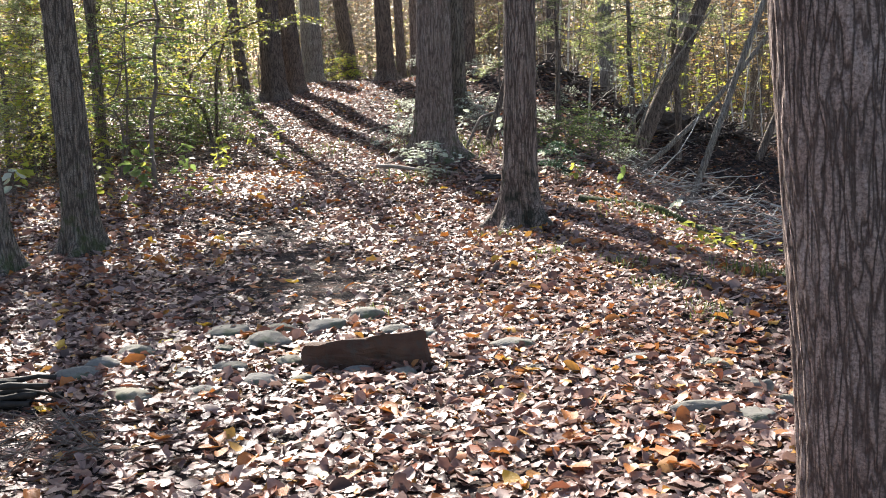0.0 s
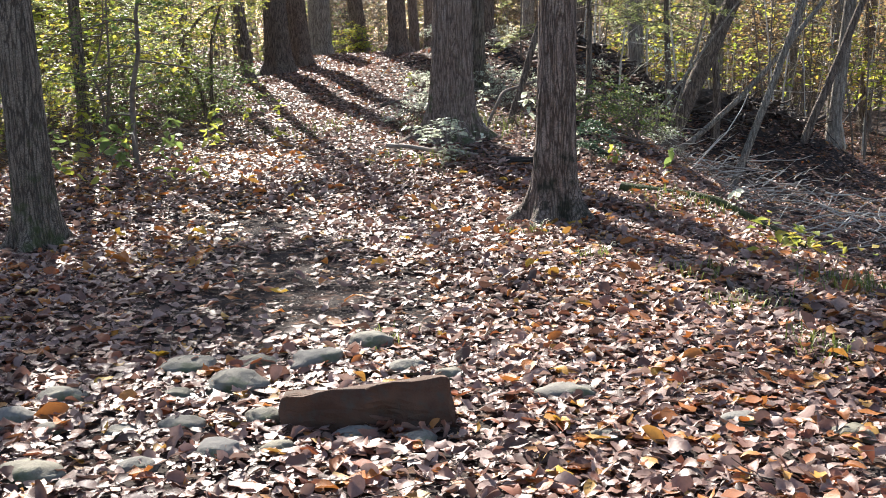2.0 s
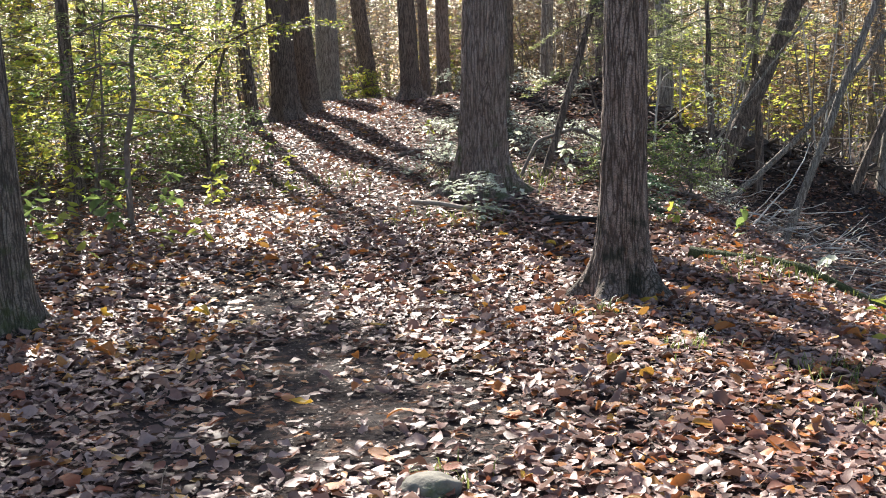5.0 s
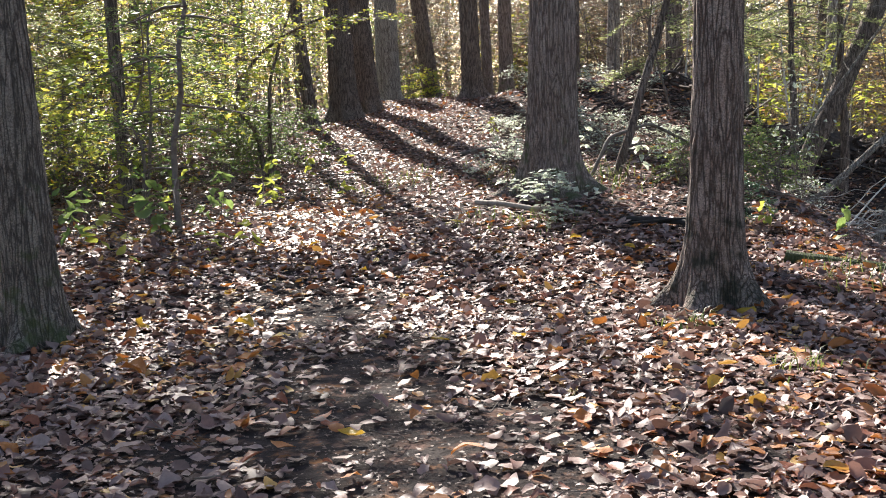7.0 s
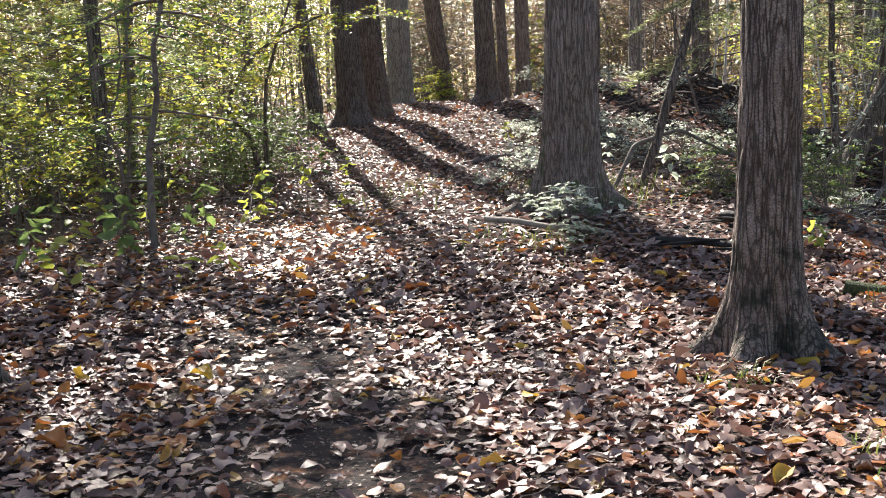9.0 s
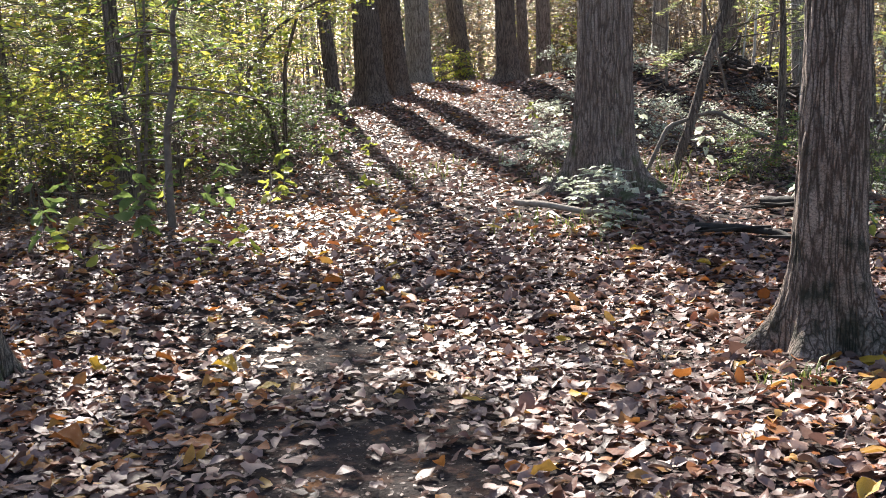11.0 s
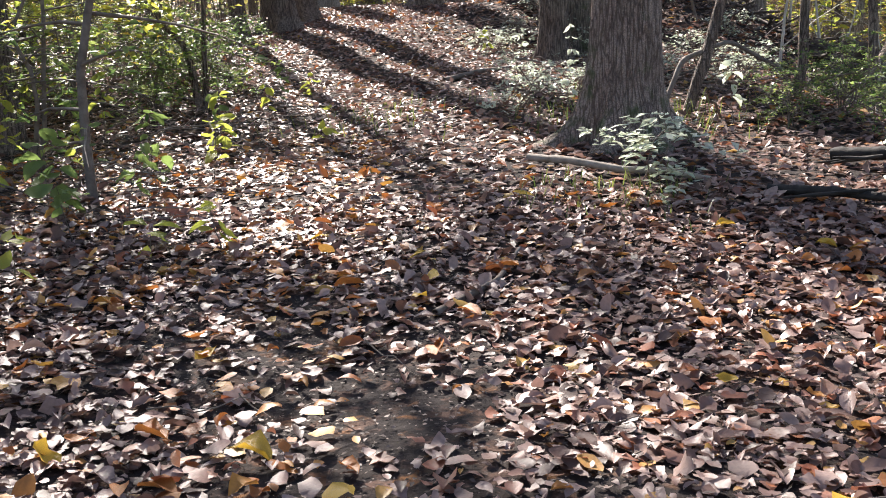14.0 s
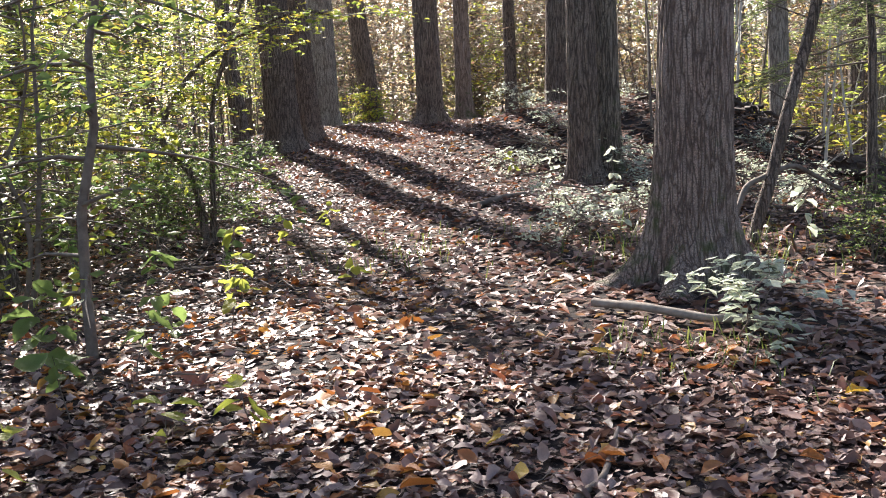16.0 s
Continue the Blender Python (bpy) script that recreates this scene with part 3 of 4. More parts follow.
def leaning(name, label, foot, top, r0, r1, mat, sag=0.1, over=1.6, twigs=10, seed=1):
    """A leaning stem from foot past a point it runs through, with bare side twigs."""
    r = np.random.default_rng(seed)
    foot, top = np.array(foot, float), np.array(top, float)
    way = (top - foot) / np.linalg.norm(top - foot)
    top = foot + (top - foot) * over
    while foot[2] > hz(foot[0], foot[1]) - 0.1:
        foot = foot - way * 0.05
    u = np.linspace(0, 1, 18)[:, None]
    q = foot + (top - foot) * u
    q[:, 2] -= sag * np.sin(np.pi * u[:, 0])
    q += np.cumsum(r.normal(0, 0.006, q.shape), 0)
    thing = new(name)
    part("stem", tubes_mesh("stem", [(q, r0 + (r1 - r0) * u[:, 0])], mat, 14), thing)
    for _ in range(twigs):
        p = q[r.integers(4, 17)]
        d = np.array([r.normal(), r.normal() * 0.6, r.uniform(-0.2, 0.8)])
        d *= r.uniform(0.25, 0.8) / np.linalg.norm(d)
        part("twig", tubes_mesh("twig", [(np.stack([p, p + d * 0.5 + r.normal(0, 0.03, 3), p + d + r.normal(0, 0.06, 3)]), np.array([0.008, 0.005, 0.002]))], mat, 5), thing)
    rebase(thing, (float(foot[0]), float(foot[1]), hz(foot[0], foot[1])))
    return tagged(thing, label, "leaning tree")


leaning("leaning_tree", "thick leaning brown tree trunk propped over the mound", (3.35, 20.0, -0.68), (4.73, 20.0, 2.35), 0.145, 0.10, BARK_FAR, 0.0, 1.9, 4, 1)
leaning("leaning_sapling", "pale leaning sapling with bleached bark", (4.02, 18.5, -1.36), (5.2, 18.5, 1.85), 0.062, 0.04, BARK_PALE, 0.03, 1.5, 7, 2)
leaning("leaning_sapling", "bent thin pale sapling leaning over the hollow", (3.18, 19.0, -0.69), (5.06, 19.0, 1.26), 0.048, 0.032, BARK_PALE, 0.18, 1.5, 7, 3)
leaning("leaning_sapling", "dark leaning sapling at the far end of the mound", (5.87, 21.0, -0.83), (6.54, 21.0, 0.98), 0.075, 0.05, BARK_FAR, 0.05, 2.0, 8, 4)
leaning("leaning_sapling", "curved brown sapling behind the big trunk", (0.68, 16.7, 0.15), (1.25, 16.9, 2.0), 0.05, 0.035, BARK_FAR, 0.1, 1.9, 6, 5)
leaning("leaning_sapling", "thin pale stem rising past the leaning trunk", (3.07, 19.0, 0.15), (4.03, 19.0, 1.39), 0.022, 0.016, BARK_PALE, 0.04, 1.6, 4, 6)
leaning("leaning_sapling", "thin pale upright stem beside the leaning trunk", (3.59, 19.5, 0.54), (4.08, 19.5, 2.11), 0.024, 0.016, BARK_PALE, 0.03, 1.6, 4, 7)


# ---- shrubs and saplings ----
def shrub(label, x, y, tall, spread, stems, leaves, size, mat, seed, templates=None, name="shrub", low=0.15, flat=0.5, stem_r=0.012, category="shrub", arch=0.25, group=""):
    """Stems with level side twigs, leaves set along the twigs."""
    r = np.random.default_rng(seed)
    thing = new(name)
    thing.location = (x, y, hz(x, y))
    twigs, at, yaw = [], [], []
    for s in range(stems):
        a = r.uniform(0, 2 * np.pi)
        out = spread * 0.45 * r.random()
        u = np.linspace(0, 1, 10)
        h = tall * r.uniform(0.7, 1.05)
        q = np.stack([np.cos(a) * (0.05 + out * u ** 1.5), np.sin(a) * (0.05 + out * u ** 1.5), -0.08 + h * u * (1 - arch * 0.3 * u)], -1)
        q[1:] += np.cumsum(r.normal(0, 0.034 * tall ** 0.5, (9, 3)), 0) * np.array([1, 1, 0.3])
        part("stem", tubes_mesh("stem", [(q, stem_r * (1.0 - 0.8 * u))], TWIG, 6), thing)
        for _ in range(max(4, int(14 * tall / 2))):
            b = r.uniform(low, 1)
            p = np.array([np.interp(b, u, q[:, c]) for c in range(3)])
            ta = r.uniform(0, 2 * np.pi)
            ln = spread * r.uniform(0.3, 0.75) * (1.15 - 0.5 * b)
            d = np.array([np.cos(ta) * ln, np.sin(ta) * ln, ln * r.uniform(-0.1, 0.45)])
            w = np.linspace(0, 1, 5)[:, None]
            tq = p + d * w + np.array([0, 0, -0.25 * ln]) * w ** 2 + np.cumsum(r.normal(0, 0.02 * ln, (5, 3)), 0)
            twigs.append((tq, stem_r * 0.4 * (1 - 0.8 * w[:, 0])))
            at.append(tq)
            yaw.append(ta)
    tagged(part("twigwork", tubes_mesh("twigwork", twigs, TWIG, 4), thing), kind="stuff")
    per = max(1, leaves // len(at))
    pts, yw = [], []
    for tq, ta in zip(at, yaw):
        g = r.uniform(0.15, 1.05, per)
        c = np.stack([np.interp(g, np.linspace(0, 1, 5), tq[:, k]) for k in range(3)], -1)
        side = r.choice([-1, 1], per)
        ya = ta - np.pi / 2 + side * r.uniform(0.5, 1.3, per)
        c += np.stack([-np.sin(ya), np.cos(ya), np.zeros(per)], -1) * size * 0.55 + r.normal(0, size * 0.55, (per, 3)) * np.array([1, 1, 0.5])
        pts.append(c)
        yw.append(ya)
    pts, yw = np.concatenate(pts), np.concatenate(yw)
    n = len(pts)
    tilt = np.abs(r.normal(0, flat, n))
    part("foliage", scatter("foliage", pts[:, 0], pts[:, 1], pts[:, 2], size * r.uniform(0.6, 1.25, n), tilt, mat, templates or FLAT, yw), thing)["kind"] = "stuff"
    return tagged(thing, label, category, group)


def again(thing, x, y, turn, scale=1.0):
    m = pose(x, y, hz(x, y), 0, 0, turn)
    ob = copy_thing(thing, m)
    ob.scale = (scale, scale, scale)
    return ob


# saplings that can be told apart on the near left
shrub("thin grey sapling with sparse broad green leaves", -3.80, 14.6, 4.6, 1.7, 1, 420, 0.10, DEEP, 201, KITE, "sapling", 0.1, 0.5, 0.036, "sapling", 0.0)


def crooked_sapling():
    """An elbowed stem and a straighter one, both arching towards the path and ending in layered leafy sprays."""
    r = np.random.default_rng(202)
    thing = new("sapling")
    base = hz(-3.85, 19)
    runs = [[(-3.85, 19, base - 0.1), (-3.90, 19, 0.45), (-3.95, 19, 0.75), (-4.22, 19, 1.02), (-4.20, 19, 1.26), (-3.91, 19, 1.69), (-3.6, 19, 1.92), (-3.39, 19, 2.03), (-2.85, 18.8, 2.22), (-2.45, 18.7, 2.12)],
            [(-3.80, 19.05, base - 0.1), (-3.76, 19, 0.9), (-3.72, 19, 1.4), (-3.55, 19, 1.9), (-3.3, 19.1, 2.6), (-3.0, 19.2, 3.3)]]
    wood, pts, yaws = [], [], []
    for run, thick in zip(runs, (0.04, 0.032)):
        run = np.array(run)
        u = np.linspace(0, 1, 40)
        q = np.stack([np.interp(u, np.linspace(0, 1, len(run)), run[:, c]) for c in range(3)], -1)
        for _ in range(2):
            q[1:-1] = (q[:-2] + 2 * q[1:-1] + q[2:]) / 4
        part("stem", tubes_mesh("stem", [(q, thick * (1.05 - 0.8 * u))], BARK_FAR, 9), thing)
        for _ in range(46):
            p = q[int(r.integers(17, 40))]
            a = r.uniform(0, 2 * np.pi)
            ln = r.uniform(0.3, 0.95)
            w = np.linspace(0, 1, 6)[:, None]
            tq = p + np.array([np.cos(a), np.sin(a), r.uniform(-0.1, 0.35)]) * ln * w + np.array([0, 0, -0.22 * ln]) * w ** 2 + np.cumsum(r.normal(0, 0.015, (6, 3)), 0)
            wood.append((tq, 0.005 * (1.1 - w[:, 0])))
            n = int(26 * ln) + 5
            g = r.uniform(0.15, 1.05, n)
            c = np.stack([np.interp(g, w[:, 0], tq[:, k]) for k in range(3)], -1)
            side = a - np.pi / 2 + r.choice([-1, 1], n) * r.uniform(0.5, 1.2, n)
            pts.append(c + np.stack([-np.sin(side), np.cos(side), np.zeros(n)], -1) * 0.035 + r.normal(0, 0.015, (n, 3)))
            yaws.append(side)
    tagged(part("twigwork", tubes_mesh("twigwork", wood, TWIG, 4), thing), kind="stuff")
    pts, yaws = np.concatenate(pts), np.concatenate(yaws)
    n = len(pts)
    part("foliage", scatter("foliage", pts[:, 0], pts[:, 1], pts[:, 2], r.uniform(0.045, 0.085, n), np.abs(r.normal(0, 0.4, n)), GREEN, KITE, yaws), thing)["kind"] = "stuff"
    rebase(thing, (-3.85, 19.0, base))
    tagged(thing, "crooked forked sapling arching over the path with green leaves", "sapling")


crooked_sapling()
shrub("slender sapling with fine green leaves", -4.7, 16.2, 3.8, 2.0, 2, 1300, 0.075, DEEP, 203, KITE, "sapling", 0.15, 0.5, 0.022, "sapling")
thicket_a = shrub("tall understorey shrub with yellow-green backlit leaves", -7.6, 22.6, 4.8, 3.0, 5, 2900, 0.085, GREEN, 210, None, low=0.32, group="thicket shrubs")
thicket_b = shrub("tall understorey shrub with mixed green leaves", -5.7, 23.2, 4.6, 2.7, 5, 2600, 0.078, DEEP, 211, None, low=0.32, group="thicket shrubs")
thicket_c = shrub("golden autumn understorey shrub in the thicket", -8.6, 25.5, 4.8, 3.0, 5, 2300, 0.088, GOLD, 212, None, low=0.3, group="thicket shrubs")
bright = shrub("bushy shrub with large bright yellow-green leaves", -5.0, 18.6, 2.8, 2.2, 4, 800, 0.12, LIME, 215, KITE, low=0.3, group="thicket shrubs")
low_a = shrub("low green undergrowth shrub with small leaves", -3.9, 19.3, 1.1, 1.3, 7, 1500, 0.055, DEEP, 213, None, group="undergrowth")
# This undergrowth's pale leaf colour has sunlight painted in.
low_b = shrub("low undergrowth with glossy green leaves, coloured pale for sunlight", 0.2, 20.7, 0.75, 1.2, 6, 620, 0.06, SUNLIT_PALE, 214, None, group="undergrowth")
r2 = np.random.default_rng(77)
for x, y in [(-9.3, 23.0), (-10.2, 24.8), (-8.6, 27.5), (-11.5, 23.5), (-11.8, 28.5), (-9.2, 21.4), (-10.8, 21.8), (-10.5, 34), (-12.5, 26.0), (-6.5, 24.6), (-6.8, 27.2), (-5.9, 29.5), (-7.6, 32.0), (-5.2, 33.5), (-6.6, 36.5), (-9.2, 37)]:
    again((thicket_a, thicket_b, thicket_c)[int(r2.integers(0, 3))], x + r2.normal(0, 0.2), y, r2.uniform(0, 360), r2.uniform(0.8, 1.15))
for x, y in [(-4.3, 18.9), (-4.7, 20.9), (-4.6, 21.9), (-5.9, 20.7), (-3.9, 20.9), (-7.4, 20.2), (-5.2, 24.2), (-8.0, 21.5)]:
    again(low_a, x, y, r2.uniform(0, 360), r2.uniform(0.6, 1.1))
for x, y in [(-0.6, 21.4), (0.7, 20.2), (-0.3, 22.4), (0.6, 21.6), (-0.1, 17.9), (0.7, 18.6), (-0.5, 18.9), (1.5, 19.6), (-0.7, 17.2), (-0.8, 22.0), (0.1, 23.2), (0.9, 23.4), (1.7, 22.6), (2.4, 21.6), (1.2, 21.2), (-0.2, 24.6)]:
    again(low_b, x, y, r2.uniform(0, 360), r2.uniform(0.45, 0.8))
for x, y in [(1.3, 15.9), (1.9, 16.4), (2.3, 17.6), (2.6, 16.2), (2.1, 15.2), (1.6, 18.4), (2.9, 18.2)]:
    again((low_b, low_a)[int(x * 10) % 2], x, y, r2.uniform(0, 360), r2.uniform(0.5, 0.85))
for x, y, k in [(-6.3, 17.4, 1.0), (-7.2, 20.3, 1.2), (-5.6, 20.2, 0.9), (-8.4, 18.0, 1.1), (-6.1, 22.2, 1.3), (-9.3, 20.6, 1.3), (-7.8, 23.6, 1.4), (-5.9, 15.4, 0.5), (-5.2, 16.0, 0.6), (-7.2, 15.0, 0.7), (-6.6, 13.2, 0.6)]:
    again(bright, x, y, r2.uniform(0, 360), k)
# beyond the mound and the crest
far_shrub = shrub("tall tan autumn shrub beyond the crest", 2.4, 36.5, 4.8, 3.0, 5, 2000, 0.10, FAR_LEAF, 216, None, low=0.2, group="far shrubs")
for i in range(40):
    x, y = r2.uniform(-5, 14), r2.uniform(35, 46)
    again((far_shrub, thicket_c, far_shrub, far_shrub, thicket_b)[i % 5], x, y, r2.uniform(0, 360), r2.uniform(0.8, 1.5))
shrub("bright ivy-like shrub at the foot of a trunk on the crest", -2.75, 33.4, 1.0, 1.0, 6, 900, 0.09, LIME, 250, KITE)
for i, (x, y, k) in enumerate([(5.2, 25.0, 1.2), (7.4, 26.2, 1.3), (9.4, 25.4, 1.3), (6.4, 29.0, 1.4), (8.8, 30.2, 1.5), (10.8, 28.0, 1.4), (4.2, 28.4, 1.3), (11.8, 32.0, 1.5)]):
    again((bright, thicket_c)[i % 2], x, y, r2.uniform(0, 360), k)
again(bright, 0.9, 40.5, 40, 1.7)
again(bright, -0.2, 43.0, 100, 1.6)
shrub("blue-green young conifer seedling", 1.35, 13.55, 0.55, 0.6, 3, 900, 0.06, NEEDLE, 230, PINNATE, "conifer_seedling", 0.1, 0.5, 0.008, "seedling")


def hemlock(label, x, y, tall, reach, boughs, seed, low=0.3, mat=None, group="hemlock saplings"):
    """A slim stem with level, drooping boughs, each a flat fan of branchlets lined with needles."""
    r = np.random.default_rng(seed)
    thing = new("hemlock_sapling")
    thing.location = (x, y, hz(x, y))
    u = np.linspace(0, 1, 12)
    q = np.stack([np.cumsum(r.normal(0, 0.02, 12)), np.cumsum(r.normal(0, 0.02, 12)), -0.1 + (tall + 0.1) * u], -1)
    part("stem", tubes_mesh("stem", [(q, 0.012 * tall * (1.02 - u))], BARK_FAR, 9), thing)
    wood, pts, yaws = [], [], []
    for k in range(boughs):
        b = low + (0.98 - low) * (k + r.random()) / boughs
        p = np.array([np.interp(b, u, q[:, c]) for c in range(3)])
        a = k * 2.4 + r.normal(0, 0.5)
        ln = reach * (1.12 - 0.85 * b) * r.uniform(0.65, 1.15)
        w = np.linspace(0, 1, 8)[:, None]
        out = np.array([np.cos(a), np.sin(a), 0])
        rise = r.uniform(-0.12, 0.22)
        bq = p + out * ln * w + np.array([0, 0, ln]) * (rise * w - 0.32 * w ** 2) + np.cumsum(r.normal(0, 0.012 * ln, (8, 3)), 0)
        wood.append((bq, 0.009 * (1.05 - w[:, 0])))
        for m in range(int(9 + 9 * ln)):
            g = r.uniform(0.18, 1.0)
            c = np.array([np.interp(g, w[:, 0], bq[:, i]) for i in range(3)])
            ta = a + r.choice([-1, 1]) * r.uniform(0.6, 1.1)
            tl = ln * 0.42 * (1.15 - g) * r.uniform(0.6, 1.3) + 0.06
            d = np.array([np.cos(ta), np.sin(ta), -0.22 + r.normal(0, 0.07)]) * tl
            wood.append((np.stack([c, c + d * 0.5, c + d + np.array([0, 0, -0.06 * tl])]), np.array([0.003, 0.002, 0.001])))
            cnt = int(8 + 34 * tl)
            h = r.random(cnt)[:, None]
            pts.append(c + d * h + r.normal(0, 0.012, (cnt, 3)))
            yaws.append(ta - np.pi / 2 + r.choice([-1, 1], cnt) * r.uniform(0.4, 1.2, cnt))
    tagged(part("twigwork", tubes_mesh("twigwork", wood, TWIG, 4), thing), kind="stuff")
    pts, yaws = np.concatenate(pts), np.concatenate(yaws)
    n = len(pts)
    part("foliage", scatter("foliage", pts[:, 0], pts[:, 1], pts[:, 2], r.uniform(0.035, 0.07, n), np.abs(r.normal(0, 0.3, n)), mat or HEMLOCK, PINNATE, yaws), thing)["kind"] = "stuff"
    return tagged(thing, label, "sapling", group)


hemlock_a = hemlock("hemlock sapling with feathery pale green sprays", 1.75, 17.2, 4.2, 1.7, 34, 231, 0.3)
hemlock_b = hemlock("tall hemlock sapling with drooping feathery sprays", 3.3, 19.4, 5.4, 2.0, 30, 232, 0.4)
hemlock_c = hemlock("hemlock sapling with drooping sprays in the thicket", -5.6, 18.2, 4.8, 2.1, 36, 236, 0.2)
for ob, x, y, turn, k in ((hemlock_b, 4.4, 21.0, 70, 1.15), (hemlock_c, -7.4, 19.2, 80, 1.0), (hemlock_a, -6.2, 15.6, 140, 0.95), (hemlock_c, -8.6, 21.2, 300, 1.15)):
    again(ob, x, y, turn, k)


# The next two are leafed in the pale colour that stands in for sun.
shrub("leafy sapling on the mound with sunlight painted into its leaves", 2.5, 16.4, 1.9, 0.7, 2, 150, 0.07, SUNLIT_PALE, 233, KITE, "sapling", 0.35, 0.7, 0.012, "sapling")
shrub("seedling at the foot of the big trunk, leaves painted pale as sunlit", -0.26, 13.98, 0.8, 0.75, 2, 300, 0.08, SUNLIT_PALE, 234, KITE, "seedling", 0.3, 0.3, 0.006, "seedling", 0.1)
shrub("bright yellow-green seedling with drooping leaves", 2.35, 9.6, 0.5, 0.5, 2, 60, 0.11, GREEN, 235, KITE, "seedling", 0.4, 0.5, 0.006, "seedling")
LEAF_MESH = {m.name: [mesh_from("leaf", v, f, m) for v, f in LEAVES[:8]] for m in (GREEN, DEEP, LIME, SUNLIT_PALE)}


def seedling(label, x, y, tall, count, size, mat, seed, group="path seedlings"):
    """A thin stem with a few broad drooping leaves on short stalks."""
    r = np.random.default_rng(seed)
    thing = new("seedling")
    thing.location = (x, y, hz(x, y))
    u = np.linspace(0, 1, 7)[:, None]
    q = np.array([0, 0, -0.05]) + u * np.array([r.normal(0, 0.05), r.normal(0, 0.05), tall + 0.05]) + np.cumsum(r.normal(0, 0.006, (7, 3)), 0)
    part("stem", tubes_mesh("stem", [(q, 0.004 * (1.2 - u[:, 0]))], TWIG, 6), thing)
    for k in range(count):
        a = k * 2.4 + r.normal(0, 0.4)
        h = q[int(r.integers(3, 7))]
        s = size * r.uniform(0.7, 1.2)
        droop = r.uniform(-55, 10)
        ob = part("leaf", LEAF_MESH[mat.name][int(r.integers(0, 8))], thing)
        ob.matrix_basis = Matrix.Translation(Vector(h)) @ pose(0, 0, 0, droop, r.normal(0, 18), math.degrees(a)) @ Matrix.Translation((0, s * 0.62, 0)) @ Matrix.Scale(s, 4)
    return tagged(thing, label, "seedling", group)


# The palest of these seedlings have sunlight painted into their leaf colour.
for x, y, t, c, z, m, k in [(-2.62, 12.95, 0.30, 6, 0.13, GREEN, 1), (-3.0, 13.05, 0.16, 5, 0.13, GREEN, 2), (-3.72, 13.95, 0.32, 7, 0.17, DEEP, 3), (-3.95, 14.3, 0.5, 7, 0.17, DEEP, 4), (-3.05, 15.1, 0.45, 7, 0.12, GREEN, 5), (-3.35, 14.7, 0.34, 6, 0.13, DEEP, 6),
                            (-2.35, 16.2, 0.35, 6, 0.14, LIME, 7), (-4.4, 14.4, 0.3, 6, 0.14, GREEN, 8), (-4.9, 15.0, 0.4, 7, 0.16, DEEP, 9), (-3.2, 16.4, 0.5, 8, 0.13, GREEN, 10), (-2.9, 17.2, 0.45, 8, 0.12, LIME, 11), (-5.3, 13.8, 0.45, 7, 0.18, SUNLIT_PALE, 12),
                            (-3.55, 12.5, 0.25, 5, 0.13, GREEN, 13), (-2.6, 18.4, 0.4, 8, 0.11, GREEN, 14), (-4.2, 16.0, 0.6, 9, 0.14, DEEP, 15), (1.25, 13.9, 0.3, 7, 0.10, SUNLIT_PALE, 16), (1.6, 13.2, 0.28, 6, 0.11, GREEN, 17), (2.1, 12.6, 0.35, 7, 0.11, DEEP, 18), (2.5, 11.8, 0.3, 7, 0.1, SUNLIT_PALE, 19),
                            (-0.35, 16.6, 0.4, 9, 0.09, SUNLIT_PALE, 20), (0.35, 17.1, 0.5, 9, 0.09, SUNLIT_PALE, 21), (-0.45, 19.6, 0.5, 10, 0.1, SUNLIT_PALE, 22), (-0.1, 18.3, 0.6, 10, 0.1, SUNLIT_PALE, 23), (0.9, 16.1, 0.5, 9, 0.11, SUNLIT_PALE, 24), (-0.75, 20.6, 0.4, 8, 0.1, GREEN, 25),
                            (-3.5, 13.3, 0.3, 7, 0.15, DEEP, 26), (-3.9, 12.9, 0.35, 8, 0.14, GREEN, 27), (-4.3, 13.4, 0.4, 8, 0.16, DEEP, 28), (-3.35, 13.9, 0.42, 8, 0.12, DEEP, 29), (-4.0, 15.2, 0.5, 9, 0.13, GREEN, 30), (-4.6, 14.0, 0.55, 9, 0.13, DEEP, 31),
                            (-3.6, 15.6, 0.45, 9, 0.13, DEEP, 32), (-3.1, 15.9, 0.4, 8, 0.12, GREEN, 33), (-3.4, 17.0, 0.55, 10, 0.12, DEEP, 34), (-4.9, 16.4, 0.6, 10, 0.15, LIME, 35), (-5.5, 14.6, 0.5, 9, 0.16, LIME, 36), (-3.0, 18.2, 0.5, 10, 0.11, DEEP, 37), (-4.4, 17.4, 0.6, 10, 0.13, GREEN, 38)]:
    lab = {"bright_lime_leaves": "small seedling with bright yellow-green drooping leaves", "deep_green_leaves": "small seedling with broad dull green leaves", "green_leaves_painted_sunlit": "small seedling with sunlight put into its pale leaf colour", "yellow_green_leaves": "small seedling with yellow-green leaves"}[m.name]
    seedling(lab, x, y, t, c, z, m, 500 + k)


